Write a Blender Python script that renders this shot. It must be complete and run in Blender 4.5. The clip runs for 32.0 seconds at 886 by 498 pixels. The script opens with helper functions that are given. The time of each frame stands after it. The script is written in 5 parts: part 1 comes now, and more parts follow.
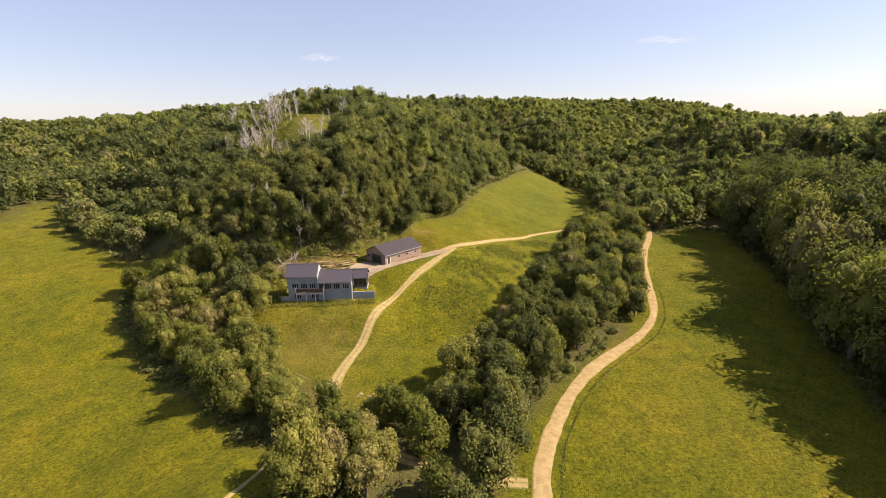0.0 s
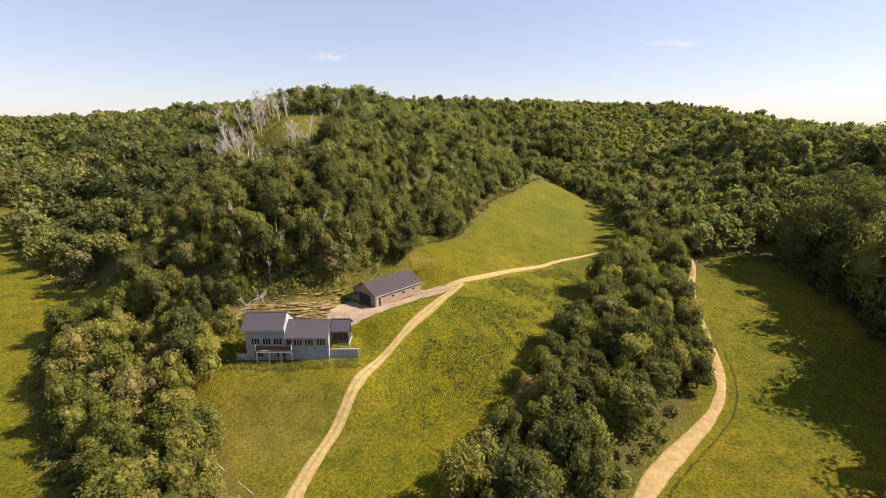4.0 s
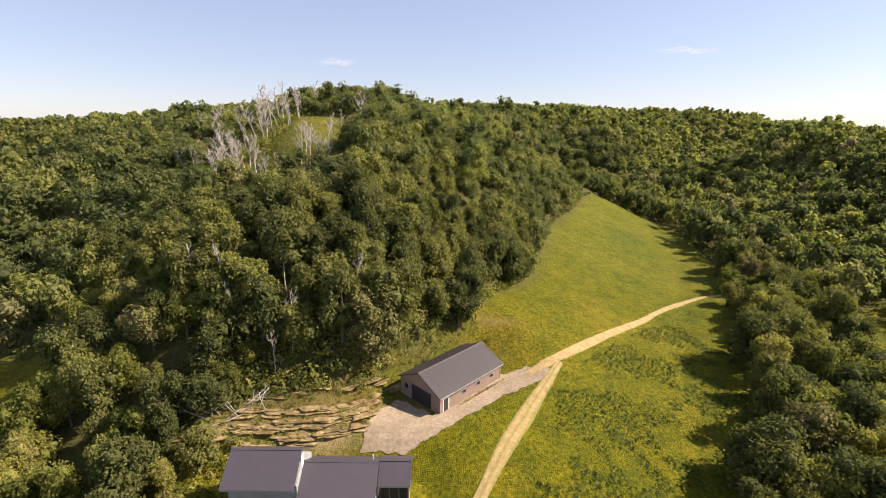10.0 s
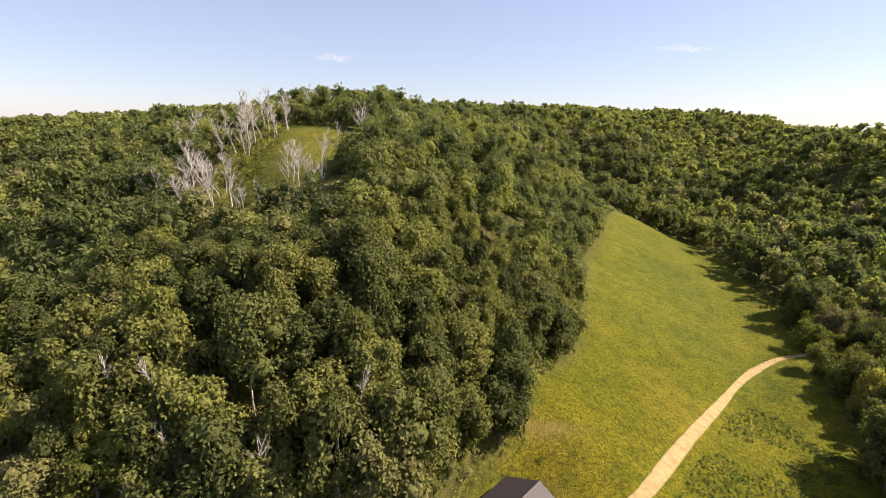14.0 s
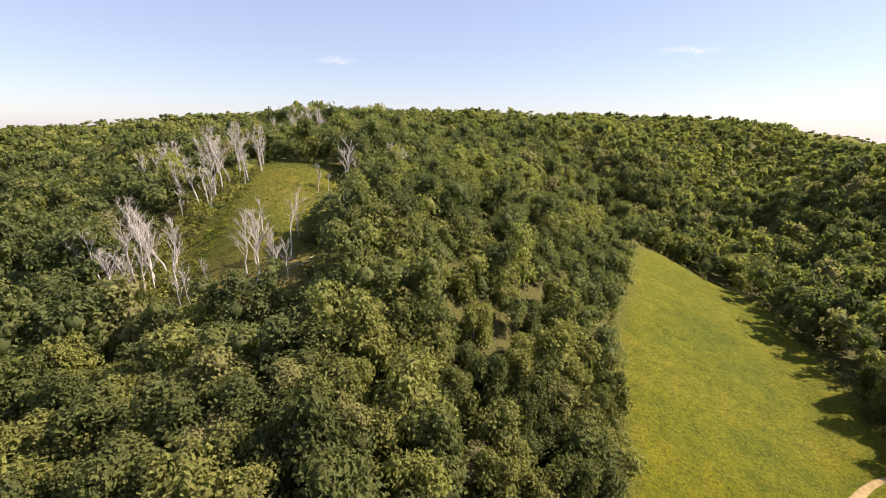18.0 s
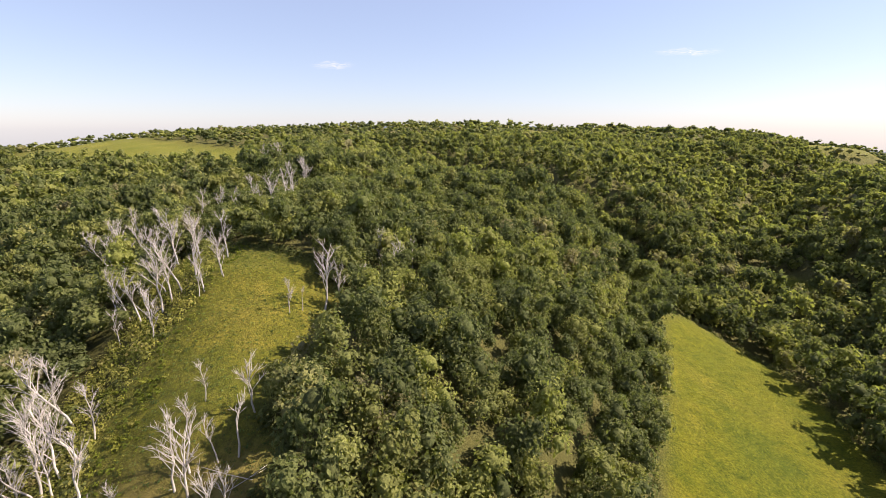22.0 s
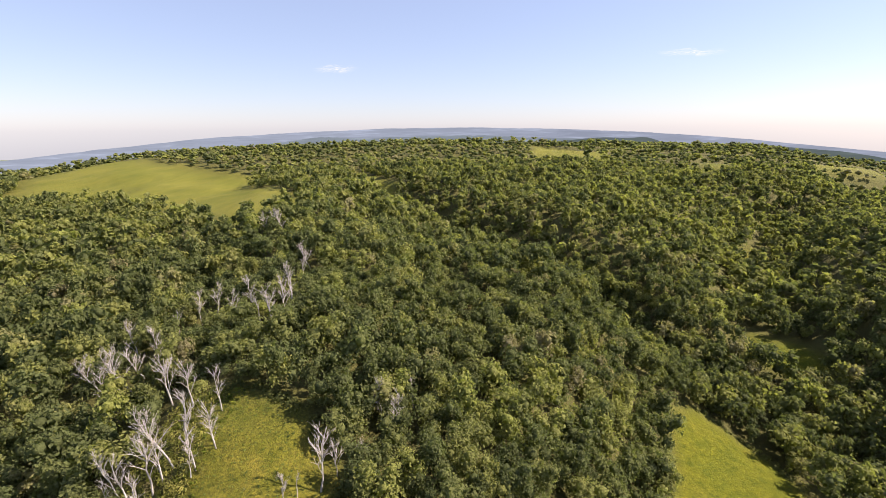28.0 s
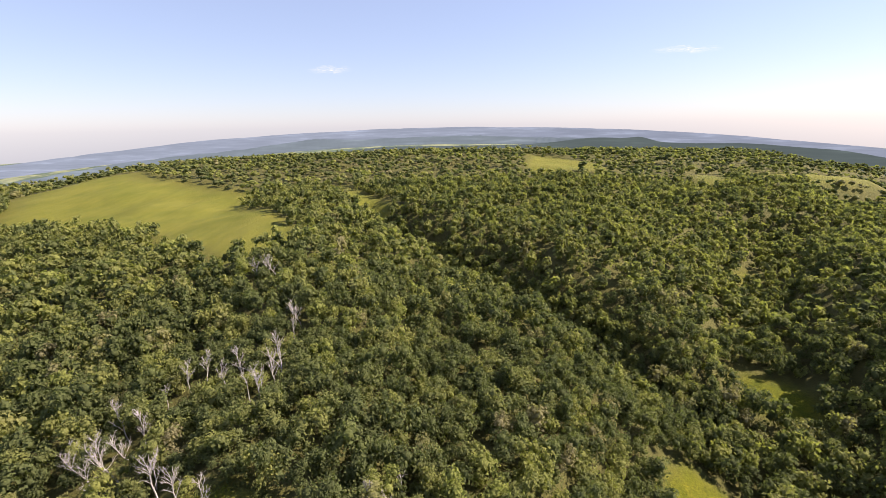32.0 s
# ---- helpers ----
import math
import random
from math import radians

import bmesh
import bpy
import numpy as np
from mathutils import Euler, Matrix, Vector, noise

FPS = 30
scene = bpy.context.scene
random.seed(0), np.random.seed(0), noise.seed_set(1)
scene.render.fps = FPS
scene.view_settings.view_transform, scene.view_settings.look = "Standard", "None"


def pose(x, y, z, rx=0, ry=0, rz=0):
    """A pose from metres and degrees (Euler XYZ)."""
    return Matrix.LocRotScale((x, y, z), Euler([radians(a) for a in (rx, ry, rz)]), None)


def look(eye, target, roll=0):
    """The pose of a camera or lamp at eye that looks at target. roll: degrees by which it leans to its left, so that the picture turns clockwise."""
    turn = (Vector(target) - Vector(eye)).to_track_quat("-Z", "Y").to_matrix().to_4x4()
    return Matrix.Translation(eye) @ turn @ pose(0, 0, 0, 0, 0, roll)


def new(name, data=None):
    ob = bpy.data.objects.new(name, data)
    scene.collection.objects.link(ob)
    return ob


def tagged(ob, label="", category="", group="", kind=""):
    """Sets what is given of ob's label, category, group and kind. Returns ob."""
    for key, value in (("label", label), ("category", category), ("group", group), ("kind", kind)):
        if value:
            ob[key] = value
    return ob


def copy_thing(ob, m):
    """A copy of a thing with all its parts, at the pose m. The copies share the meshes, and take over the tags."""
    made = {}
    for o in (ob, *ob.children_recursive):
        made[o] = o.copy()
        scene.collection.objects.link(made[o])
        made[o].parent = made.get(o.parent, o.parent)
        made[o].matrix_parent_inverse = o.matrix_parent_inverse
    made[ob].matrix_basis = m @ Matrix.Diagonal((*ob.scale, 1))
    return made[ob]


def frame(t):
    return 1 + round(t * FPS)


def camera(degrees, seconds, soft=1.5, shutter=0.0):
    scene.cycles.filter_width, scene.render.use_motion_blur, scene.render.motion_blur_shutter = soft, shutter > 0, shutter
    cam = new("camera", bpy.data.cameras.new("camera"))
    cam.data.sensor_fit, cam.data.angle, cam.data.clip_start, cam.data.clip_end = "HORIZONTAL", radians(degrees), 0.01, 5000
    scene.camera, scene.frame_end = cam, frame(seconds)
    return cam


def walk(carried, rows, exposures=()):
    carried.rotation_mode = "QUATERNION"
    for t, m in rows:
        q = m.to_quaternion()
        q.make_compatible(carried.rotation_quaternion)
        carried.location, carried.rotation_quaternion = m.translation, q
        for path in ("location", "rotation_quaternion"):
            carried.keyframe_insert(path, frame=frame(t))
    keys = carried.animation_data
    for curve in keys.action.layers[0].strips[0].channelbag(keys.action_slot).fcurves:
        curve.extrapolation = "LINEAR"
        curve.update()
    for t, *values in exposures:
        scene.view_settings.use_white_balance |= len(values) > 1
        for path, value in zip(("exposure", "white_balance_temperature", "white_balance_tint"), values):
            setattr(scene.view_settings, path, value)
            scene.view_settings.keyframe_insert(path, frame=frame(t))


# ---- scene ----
cam = camera(88.84, 32.0, soft=0.6)
PATH = [
    (0.0, look((0.02, 0.00, 47.95), (1.96, 96.31, 21.07), -0.93)),
    (1.0, look((0.93, 6.45, 48.07), (2.84, 102.78, 21.29), -0.84)),
    (2.0, look((1.24, 13.42, 48.46), (2.89, 109.79, 21.81), -0.67)),
    (3.0, look((1.37, 20.20, 49.21), (2.70, 116.54, 22.44), -0.44)),
    (3.5, look((1.00, 23.61, 49.52), (2.28, 119.94, 22.73), -0.26)),
    (5.5, look((-1.65, 37.64, 49.27), (-2.07, 134.13, 23.00), 0.20)),
    (6.0, look((-2.88, 41.32, 49.28), (-3.12, 137.81, 23.03), 0.31)),
    (7.0, look((-5.32, 47.67, 49.20), (-5.95, 144.15, 22.89), 0.39)),
    (8.0, look((-7.87, 53.57, 48.94), (-8.85, 150.12, 22.92), 0.34)),
    (9.0, look((-10.55, 59.14, 48.99), (-11.33, 155.74, 23.14), 0.31)),
    (10.0, look((-13.05, 64.99, 48.78), (-13.48, 161.68, 23.24), 0.30)),
    (11.0, look((-15.09, 71.09, 49.32), (-15.22, 167.82, 23.97), 0.31)),
    (12.0, look((-16.76, 77.43, 50.08), (-16.26, 174.16, 24.70), 0.29)),
    (13.0, look((-17.42, 83.78, 52.09), (-17.20, 180.33, 26.06), 0.43)),
    (14.0, look((-18.47, 90.29, 54.05), (-18.01, 186.79, 27.84), 0.64)),
    (14.5, look((-18.81, 93.34, 54.97), (-18.27, 189.83, 28.75), 0.80)),
    (16.5, look((-18.08, 104.09, 58.89), (-18.55, 200.69, 33.02), 1.11)),
    (17.0, look((-18.40, 107.06, 60.38), (-18.73, 203.64, 34.43), 0.87)),
    (18.0, look((-18.37, 115.09, 63.69), (-18.54, 211.67, 37.76), 0.51)),
    (19.0, look((-19.17, 123.89, 68.07), (-18.89, 220.45, 42.06), 0.42)),
    (20.0, look((-19.46, 131.17, 72.61), (-19.17, 227.72, 46.58), 0.50)),
    (21.0, look((-19.54, 137.25, 77.19), (-19.15, 233.76, 51.01), 0.28)),
    (22.0, look((-19.26, 142.13, 81.75), (-19.16, 238.81, 56.23), 0.03)),
    (23.0, look((-19.61, 144.94, 87.03), (-19.47, 241.56, 61.23), -0.12)),
    (24.0, look((-19.36, 146.60, 92.34), (-19.10, 243.18, 66.40), -0.21)),
    (25.0, look((-19.83, 148.68, 97.64), (-20.50, 245.22, 71.58), -0.31)),
    (25.5, look((-19.64, 149.46, 100.31), (-20.46, 246.03, 74.35), -0.32)),
    (27.5, look((-18.41, 153.48, 111.08), (-19.20, 250.09, 85.28), -0.47)),
    (28.0, look((-18.37, 154.47, 113.77), (-19.11, 251.10, 88.05), -0.45)),
    (29.0, look((-18.22, 156.38, 119.09), (-18.82, 252.93, 93.05), -0.61)),
    (30.0, look((-18.02, 158.10, 124.51), (-18.49, 254.63, 98.36), -0.73)),
    (31.0, look((-17.40, 160.00, 130.12), (-17.78, 256.47, 103.80), -0.84)),
    (32.0, look((-15.73, 161.79, 135.52), (-15.86, 258.28, 109.24), -1.07)),
]
walk(cam, PATH, exposures=[(0.0, 1.1, 6800, 22), (10.0, 1.12, 6700, 20), (20.0, 1.19, 6500, 20), (32.0, 1.19, 6350, 22)])

# ---- light ----
SUN_AZ, SUN_EL = math.atan2(0.996, 0.09), radians(42)
world = bpy.data.worlds.new("sky")
scene.world = world
world.use_nodes = True
wn, wl = world.node_tree.nodes, world.node_tree.links
sky = wn.new("ShaderNodeTexSky")
sky.sky_type, sky.sun_disc = "NISHITA", False
sky.sun_elevation, sky.sun_rotation = SUN_EL, SUN_AZ
sky.air_density, sky.dust_density, sky.ozone_density = 1.0, 0.4, 1.3
haze = wn.new("ShaderNodeMix")
haze.data_type = "RGBA"
haze.inputs["Factor"].default_value = 0.45
haze.inputs["B"].default_value = (3.3, 3.75, 5.0, 1)
wl.new(sky.outputs[0], haze.inputs["A"])
wl.new(haze.outputs["Result"], wn["Background"].inputs[0])
wn["Background"].inputs[1].default_value = 0.078
sun = new("sun", bpy.data.lights.new("sun", "SUN"))
sun.data.energy, sun.data.angle, sun.data.color = 5.0, radians(0.55), (1.0, 0.9, 0.72)
sun.matrix_world = look((0, 0, 300), (-300 * 0.996 * math.cos(SUN_EL), -300 * 0.09 * math.cos(SUN_EL), 300 - 300 * math.sin(SUN_EL)))


# ---- materials ----
class Mat:
    """A small builder for node materials."""

    def __init__(self, name, rough=0.9, metal=0.0, spec=0.3):
        self.m = bpy.data.materials.new(name)
        self.m.use_nodes = True
        self.t = self.m.node_tree
        self.b = self.t.nodes["Principled BSDF"]
        self.b.inputs["Roughness"].default_value, self.b.inputs["Metallic"].default_value = rough, metal
        self.b.inputs["Specular IOR Level"].default_value = spec

    def node(self, kind, **values):
        n = self.t.nodes.new(kind)
        for k, v in values.items():
            n.inputs[k.replace("_", " ")].default_value = v
        return n

    def link(self, a, b):
        self.t.links.new(a, b)

    def place(self):
        return self.node("ShaderNodeNewGeometry").outputs["Position"]

    def local(self):
        return self.node("ShaderNodeTexCoord").outputs["Object"]

    def noise(self, scale, detail=4.0, rough=0.55, at=None, stretch=None):
        n = self.node("ShaderNodeTexNoise", Scale=scale, Detail=detail, Roughness=rough)
        at = at or self.place()
        if stretch:
            mp = self.node("ShaderNodeMapping")
            mp.inputs["Scale"].default_value = stretch
            self.link(at, mp.inputs["Vector"])
            at = mp.outputs[0]
        self.link(at, n.inputs["Vector"])
        return n.outputs["Fac"]

    def ramp(self, fac, stops):
        r = self.node("ShaderNodeValToRGB")
        e = r.color_ramp.elements
        while len(e) < len(stops):
            e.new(0.5)
        for k, (p, c) in zip(e, stops):
            k.position, k.color = p, (*c, 1)
        self.link(fac, r.inputs[0])
        return r.outputs[0]

    def mix(self, fac, a, b, mode="MIX"):
        m = self.t.nodes.new("ShaderNodeMix")
        m.data_type, m.blend_type = "RGBA", mode
        for sock, v in ((m.inputs["Factor"], fac), (m.inputs["A"], a), (m.inputs["B"], b)):
            if isinstance(v, (int, float)):
                sock.default_value = v
            elif isinstance(v, tuple):
                sock.default_value = (*v, 1)
            else:
                self.link(v, sock)
        return m.outputs["Result"]

    def colour(self, c):
        self.link(c, self.b.inputs["Base Color"])
        return self

    def bump(self, height, strength, distance):
        n = self.node("ShaderNodeBump", Strength=strength, Distance=distance)
        self.link(height, n.inputs["Height"])
        self.link(n.outputs[0], self.b.inputs["Normal"])
        return self


def attr(m, name):
    n = m.node("ShaderNodeAttribute")
    n.attribute_name = name
    return n.outputs["Fac"]


def leaf_material(name, dark, mid, light, thin=0.3, clumps=0.0):
    m = Mat(name, rough=0.75, spec=0.08)
    ob = m.node("ShaderNodeObjectInfo").outputs["Random"]
    isl = m.node("ShaderNodeNewGeometry").outputs["Random Per Island"]
    tree = attr(m, "shade")
    both = m.node("ShaderNodeMath")
    both.operation = "FRACT"
    add = m.node("ShaderNodeMath")
    m.link(ob, add.inputs[0]), m.link(tree, add.inputs[1])
    m.link(add.outputs[0], both.inputs[0])
    base = m.ramp(both.outputs[0], [(0.0, tuple(v * 0.8 for v in dark)), (0.25, dark), (0.5, mid), (0.75, light), (0.9, (light[0] * 1.05, light[1] * 1.1, light[2])), (1.0, (light[0] * 1.0, light[1] * 0.88, light[2] * 1.5))])
    spot = m.ramp(isl, [(0.0, (0.78, 0.78, 0.78)), (0.6, (1, 1, 1)), (1.0, (1.14, 1.14, 1.05))])
    col = m.mix(1.0, base, spot, "MULTIPLY")
    fine = m.ramp(m.noise(4.2, 4.0, 0.75), [(0.36, (0.68, 0.7, 0.68)), (0.5, (1.0, 1.0, 1.0)), (0.66, (1.34, 1.3, 1.22))])
    col = m.mix(1.0, col, fine, "MULTIPLY")
    m.colour(col)
    out = m.t.nodes["Material Output"]
    tr = m.node("ShaderNodeBsdfTranslucent")
    m.link(m.mix(1.0, col, (1.6, 1.75, 0.95), "MULTIPLY"), tr.inputs["Color"])
    if clumps:
        nb = m.node("ShaderNodeBump", Strength=1.0, Distance=clumps)
        m.link(m.noise(1.1, 5.0, 0.7), nb.inputs["Height"])
        m.link(nb.outputs[0], m.b.inputs["Normal"]), m.link(nb.outputs[0], tr.inputs["Normal"])
    mx = m.node("ShaderNodeMixShader", Fac=thin)
    m.link(m.b.outputs[0], mx.inputs[1]), m.link(tr.outputs[0], mx.inputs[2])
    m.link(mx.outputs[0], out.inputs["Surface"])
    return m.m


LEAF = leaf_material("oak_leaves", (0.092, 0.103, 0.035), (0.132, 0.138, 0.043), (0.178, 0.177, 0.052), 0.33, 0.3)
LEAF_ROW = leaf_material("willow_leaves", (0.15, 0.162, 0.04), (0.205, 0.206, 0.05), (0.268, 0.246, 0.074), 0.46, 0.3)
# blue raised in these greens to stand for haze over the wider woods
LEAF_FAR = leaf_material("woodland_leaves", (0.114, 0.13, 0.052), (0.158, 0.168, 0.06), (0.208, 0.21, 0.068), 0.42, 0.3)
RANK = leaf_material("rank_weed_leaves", (0.05, 0.075, 0.025), (0.075, 0.105, 0.035), (0.11, 0.14, 0.045), 0.4)
WEED = leaf_material("weed_leaves", (0.1, 0.12, 0.018), (0.135, 0.15, 0.022), (0.185, 0.185, 0.035), 0.45)

mb = Mat("bark", 0.95)
mb.colour(mb.ramp(mb.noise(2.5, 6, 0.6, stretch=(1, 1, 0.2)), [(0.3, (0.06, 0.05, 0.04)), (0.7, (0.2, 0.17, 0.14))]))
BARK = mb.bump(mb.noise(9, 4, stretch=(1, 1, 0.2)), 0.6, 0.05).m
mb = Mat("bleached_wood", 0.8)
mb.colour(mb.ramp(mb.noise(2.0, 6, 0.6, stretch=(1, 1, 0.15)), [(0.3, (0.25, 0.22, 0.19)), (0.65, (0.5, 0.455, 0.41))]))
DEADWOOD = mb.bump(mb.noise(12, 4, stretch=(1, 1, 0.15)), 0.5, 0.03).m

# grass, woodland floor and hay by what grows there
mg = Mat("grassland", 0.9, spec=0.15)
broad = mg.noise(0.035, 4, 0.55)
patch = mg.noise(0.28, 5, 0.6)
tuft = mg.noise(1.7, 6, 0.75)
blade = mg.noise(7.0, 3, 0.6)
green = mg.ramp(broad, [(0.3, (0.102, 0.11, 0.004)), (0.5, (0.134, 0.127, 0.004)), (0.7, (0.176, 0.147, 0.009))])
green = mg.mix(1.0, green, mg.ramp(patch, [(0.34, (0.72, 0.8, 0.72)), (0.52, (1, 1, 1)), (0.7, (1.18, 1.1, 1.0))]), "MULTIPLY")
green = mg.mix(1.0, green, mg.ramp(tuft, [(0.34, (0.38, 0.44, 0.4)), (0.5, (0.95, 0.97, 0.9)), (0.66, (1.5, 1.4, 1.3))]), "MULTIPLY")
floor_c = mg.ramp(tuft, [(0.3, (0.05, 0.05, 0.016)), (0.7, (0.13, 0.12, 0.035))])
dry = mg.ramp(patch, [(0.3, (0.13, 0.1, 0.03)), (0.7, (0.26, 0.185, 0.075))])
hay = mg.ramp(mg.noise(0.02, 4, 0.6), [(0.3, (0.112, 0.12, 0.014)), (0.7, (0.165, 0.155, 0.024))])
hay = mg.mix(1.0, hay, mg.ramp(mg.noise(0.16, 3, 0.6, stretch=(1.0, 0.12, 1)), [(0.3, (0.88, 0.9, 0.85)), (0.7, (1.1, 1.08, 1.1))]), "MULTIPLY")
plain = mg.ramp(mg.noise(0.004, 3, 0.5), [(0.42, (0.08, 0.11, 0.075)), (0.5, (0.24, 0.25, 0.13)), (0.6, (0.09, 0.12, 0.085))])
speck = mg.ramp(mg.noise(4.2, 5, 0.8), [(0.38, (0.62, 0.66, 0.62)), (0.5, (1, 1, 1)), (0.64, (1.28, 1.24, 1.15))])
green = mg.mix(1.0, green, speck, "MULTIPLY")
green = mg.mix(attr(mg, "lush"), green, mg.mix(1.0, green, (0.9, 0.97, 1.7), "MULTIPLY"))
c = mg.mix(attr(mg, "dry"), green, dry)
c = mg.mix(attr(mg, "clay"), c, mg.ramp(tuft, [(0.3, (0.13, 0.055, 0.022)), (0.7, (0.3, 0.14, 0.06))]))
c = mg.mix(attr(mg, "sand"), c, mg.ramp(tuft, [(0.3, (0.3, 0.22, 0.1)), (0.7, (0.44, 0.34, 0.18))]))
c = mg.mix(attr(mg, "hay"), c, hay)
c = mg.mix(attr(mg, "wood"), c, floor_c)
c = mg.mix(attr(mg, "plain"), c, plain)
mg.colour(c)
hsum = mg.node("ShaderNodeMath")
mg.link(tuft, hsum.inputs[0]), mg.link(blade, hsum.inputs[1])
GRASS = mg.bump(hsum.outputs[0], 0.9, 0.35).m

mr = Mat("dirt_road", 0.95, spec=0.15)
rut = attr(mr, "rut")
earth = mr.ramp(mr.noise(0.9, 6, 0.65), [(0.3, (0.235, 0.165, 0.07)), (0.55, (0.33, 0.24, 0.11)), (0.75, (0.41, 0.31, 0.165))])
verge = mr.ramp(mr.noise(1.8, 5, 0.7), [(0.3, (0.1, 0.11, 0.02)), (0.7, (0.23, 0.2, 0.06))])
mr.colour(mr.mix(rut, verge, earth))
ROAD = mr.bump(mr.noise(3.0, 5, 0.65), 0.5, 0.12).m
mr = Mat("gravel", 0.95, spec=0.15)
pebbles = mr.ramp(mr.noise(2.2, 6, 0.7), [(0.3, (0.19, 0.15, 0.105)), (0.5, (0.275, 0.22, 0.155)), (0.72, (0.36, 0.3, 0.225))])
mr.colour(mr.mix(1.0, pebbles, mr.ramp(mr.noise(0.25, 4, 0.6), [(0.35, (0.82, 0.8, 0.76)), (0.65, (1.08, 1.06, 1.04))]), "MULTIPLY"))
GRAVEL = mr.bump(mr.noise(9.0, 4, 0.7), 0.6, 0.05).m
mr = Mat("limestone", 0.9, spec=0.2)
rock = mr.ramp(mr.noise(0.8, 6, 0.65, stretch=(1, 1, 3)), [(0.3, (0.075, 0.055, 0.026)), (0.48, (0.2, 0.148, 0.07)), (0.72, (0.4, 0.31, 0.175))])
rnd = mr.node("ShaderNodeObjectInfo").outputs["Random"]
mr.colour(mr.mix(1.0, rock, mr.ramp(rnd, [(0.0, (0.75, 0.68, 0.6)), (0.5, (1, 1, 1)), (1.0, (1.15, 1.1, 1.0))]), "MULTIPLY"))
LIMESTONE = mr.bump(mr.noise(3.5, 6, 0.7, stretch=(1, 1, 3)), 0.8, 0.12).m


def painted(name, rgb, rough=0.6, metal=0.0, spread=0.12, ribs=None):
    m = Mat(name, rough, metal, 0.4)
    lo, hi = tuple(v * (1 - spread) for v in rgb), tuple(v * (1 + spread) for v in rgb)
    m.colour(m.ramp(m.noise(0.8, 6, 0.6), [(0.3, lo), (0.7, hi)]))
    m.bump(m.noise(14, 3), 0.15, 0.01)
    return m.m


SIDING = painted("grey_board_siding", (0.27, 0.285, 0.287), 0.7)
SLATE = painted("grey_metal_roofing", (0.066, 0.058, 0.07), 0.6, 0.1, 0.06)
SHED_SLATE = painted("charcoal_metal_roofing", (0.036, 0.03, 0.032), 0.6, 0.1, 0.06)
TAN = painted("tan_metal_siding", (0.27, 0.19, 0.145), 0.65)
TRIM = painted("white_trim_paint", (0.62, 0.6, 0.55), 0.6, 0, 0.08)
FASCIA = painted("grey_fascia_paint", (0.3, 0.29, 0.3), 0.6)
BROWN = painted("brown_stained_wood", (0.09, 0.055, 0.04), 0.7)
DARK = painted("dark_door_paint", (0.035, 0.033, 0.035), 0.5)
CONCRETE = painted("concrete", (0.36, 0.35, 0.34), 0.9)
DECK = painted("weathered_deck_boards", (0.3, 0.26, 0.21), 0.8)
mgl = Mat("window_glass", 0.04, 0.0, 0.6)
mgl.b.inputs["Base Color"].default_value = (0.02, 0.024, 0.028, 1)
GLASS = mgl.m
# ---- terrain ----
def smooth(a, b, x):
    t = np.clip((x - a) / (b - a), 0, 1)
    return t * t * (3 - 2 * t)


# valleys: rows of x, y, half width of the floor, height of the floor; then bench slope, bench width, rise, length
VALLEYS = [
    ([(60, -400, 160, 0), (58, 50, 52, 1), (72, 140, 36, 3.5), (92, 215, 22, 4.5), (108, 290, 13, 6)], 0.3, 46, 52, 42),
    ([(108, 290, 13, 6), (86, 330, 6, 9), (40, 388, 3, 13), (8, 440, 3, 19), (-35, 505, 3, 34), (-95, 610, 2, 52)], 0.3, 4, 50, 36),
    ([(-110, -400, 130, 0), (-112, 60, 55, 0), (-146, 140, 40, 6), (-190, 188, 38, 10), (-218, 245, 28, 14), (-275, 330, 10, 24), (-350, 460, 4, 38)], 0.3, 6, 42, 45),
    ([(-90, 55, 40, 0), (-32, 78, 13, 0), (20, 66, 25, 0), (58, 50, 50, 1)], 0.42, 32, 54, 32),
    ([(108, 290, 13, 6), (138, 356, 12, 12), (215, 480, 7, 16), (290, 555, 5, 22), (400, 565, 3, 36), (520, 600, 2, 50)], 0.25, 5, 50, 48),
]
# the spur above the house: its crest
SPUR = [(-47, 187, 38.6), (-51, 200, 43.6), (-57, 222, 48.4), (-62, 240, 52), (-54, 300, 59), (-112, 420, 64)]


def bumps(x, y, size, seed):
    """Soft uneven ground, from a few crossing waves."""
    r = np.random.RandomState(seed)
    z = 0
    for k in range(7):
        a, f, p = r.uniform(0, 6.28), r.uniform(0.6, 1.7) / size, r.uniform(0, 6.28)
        z = z + np.sin((x * np.cos(a) + y * np.sin(a)) * f * 6.28 + p)
    return z / 7


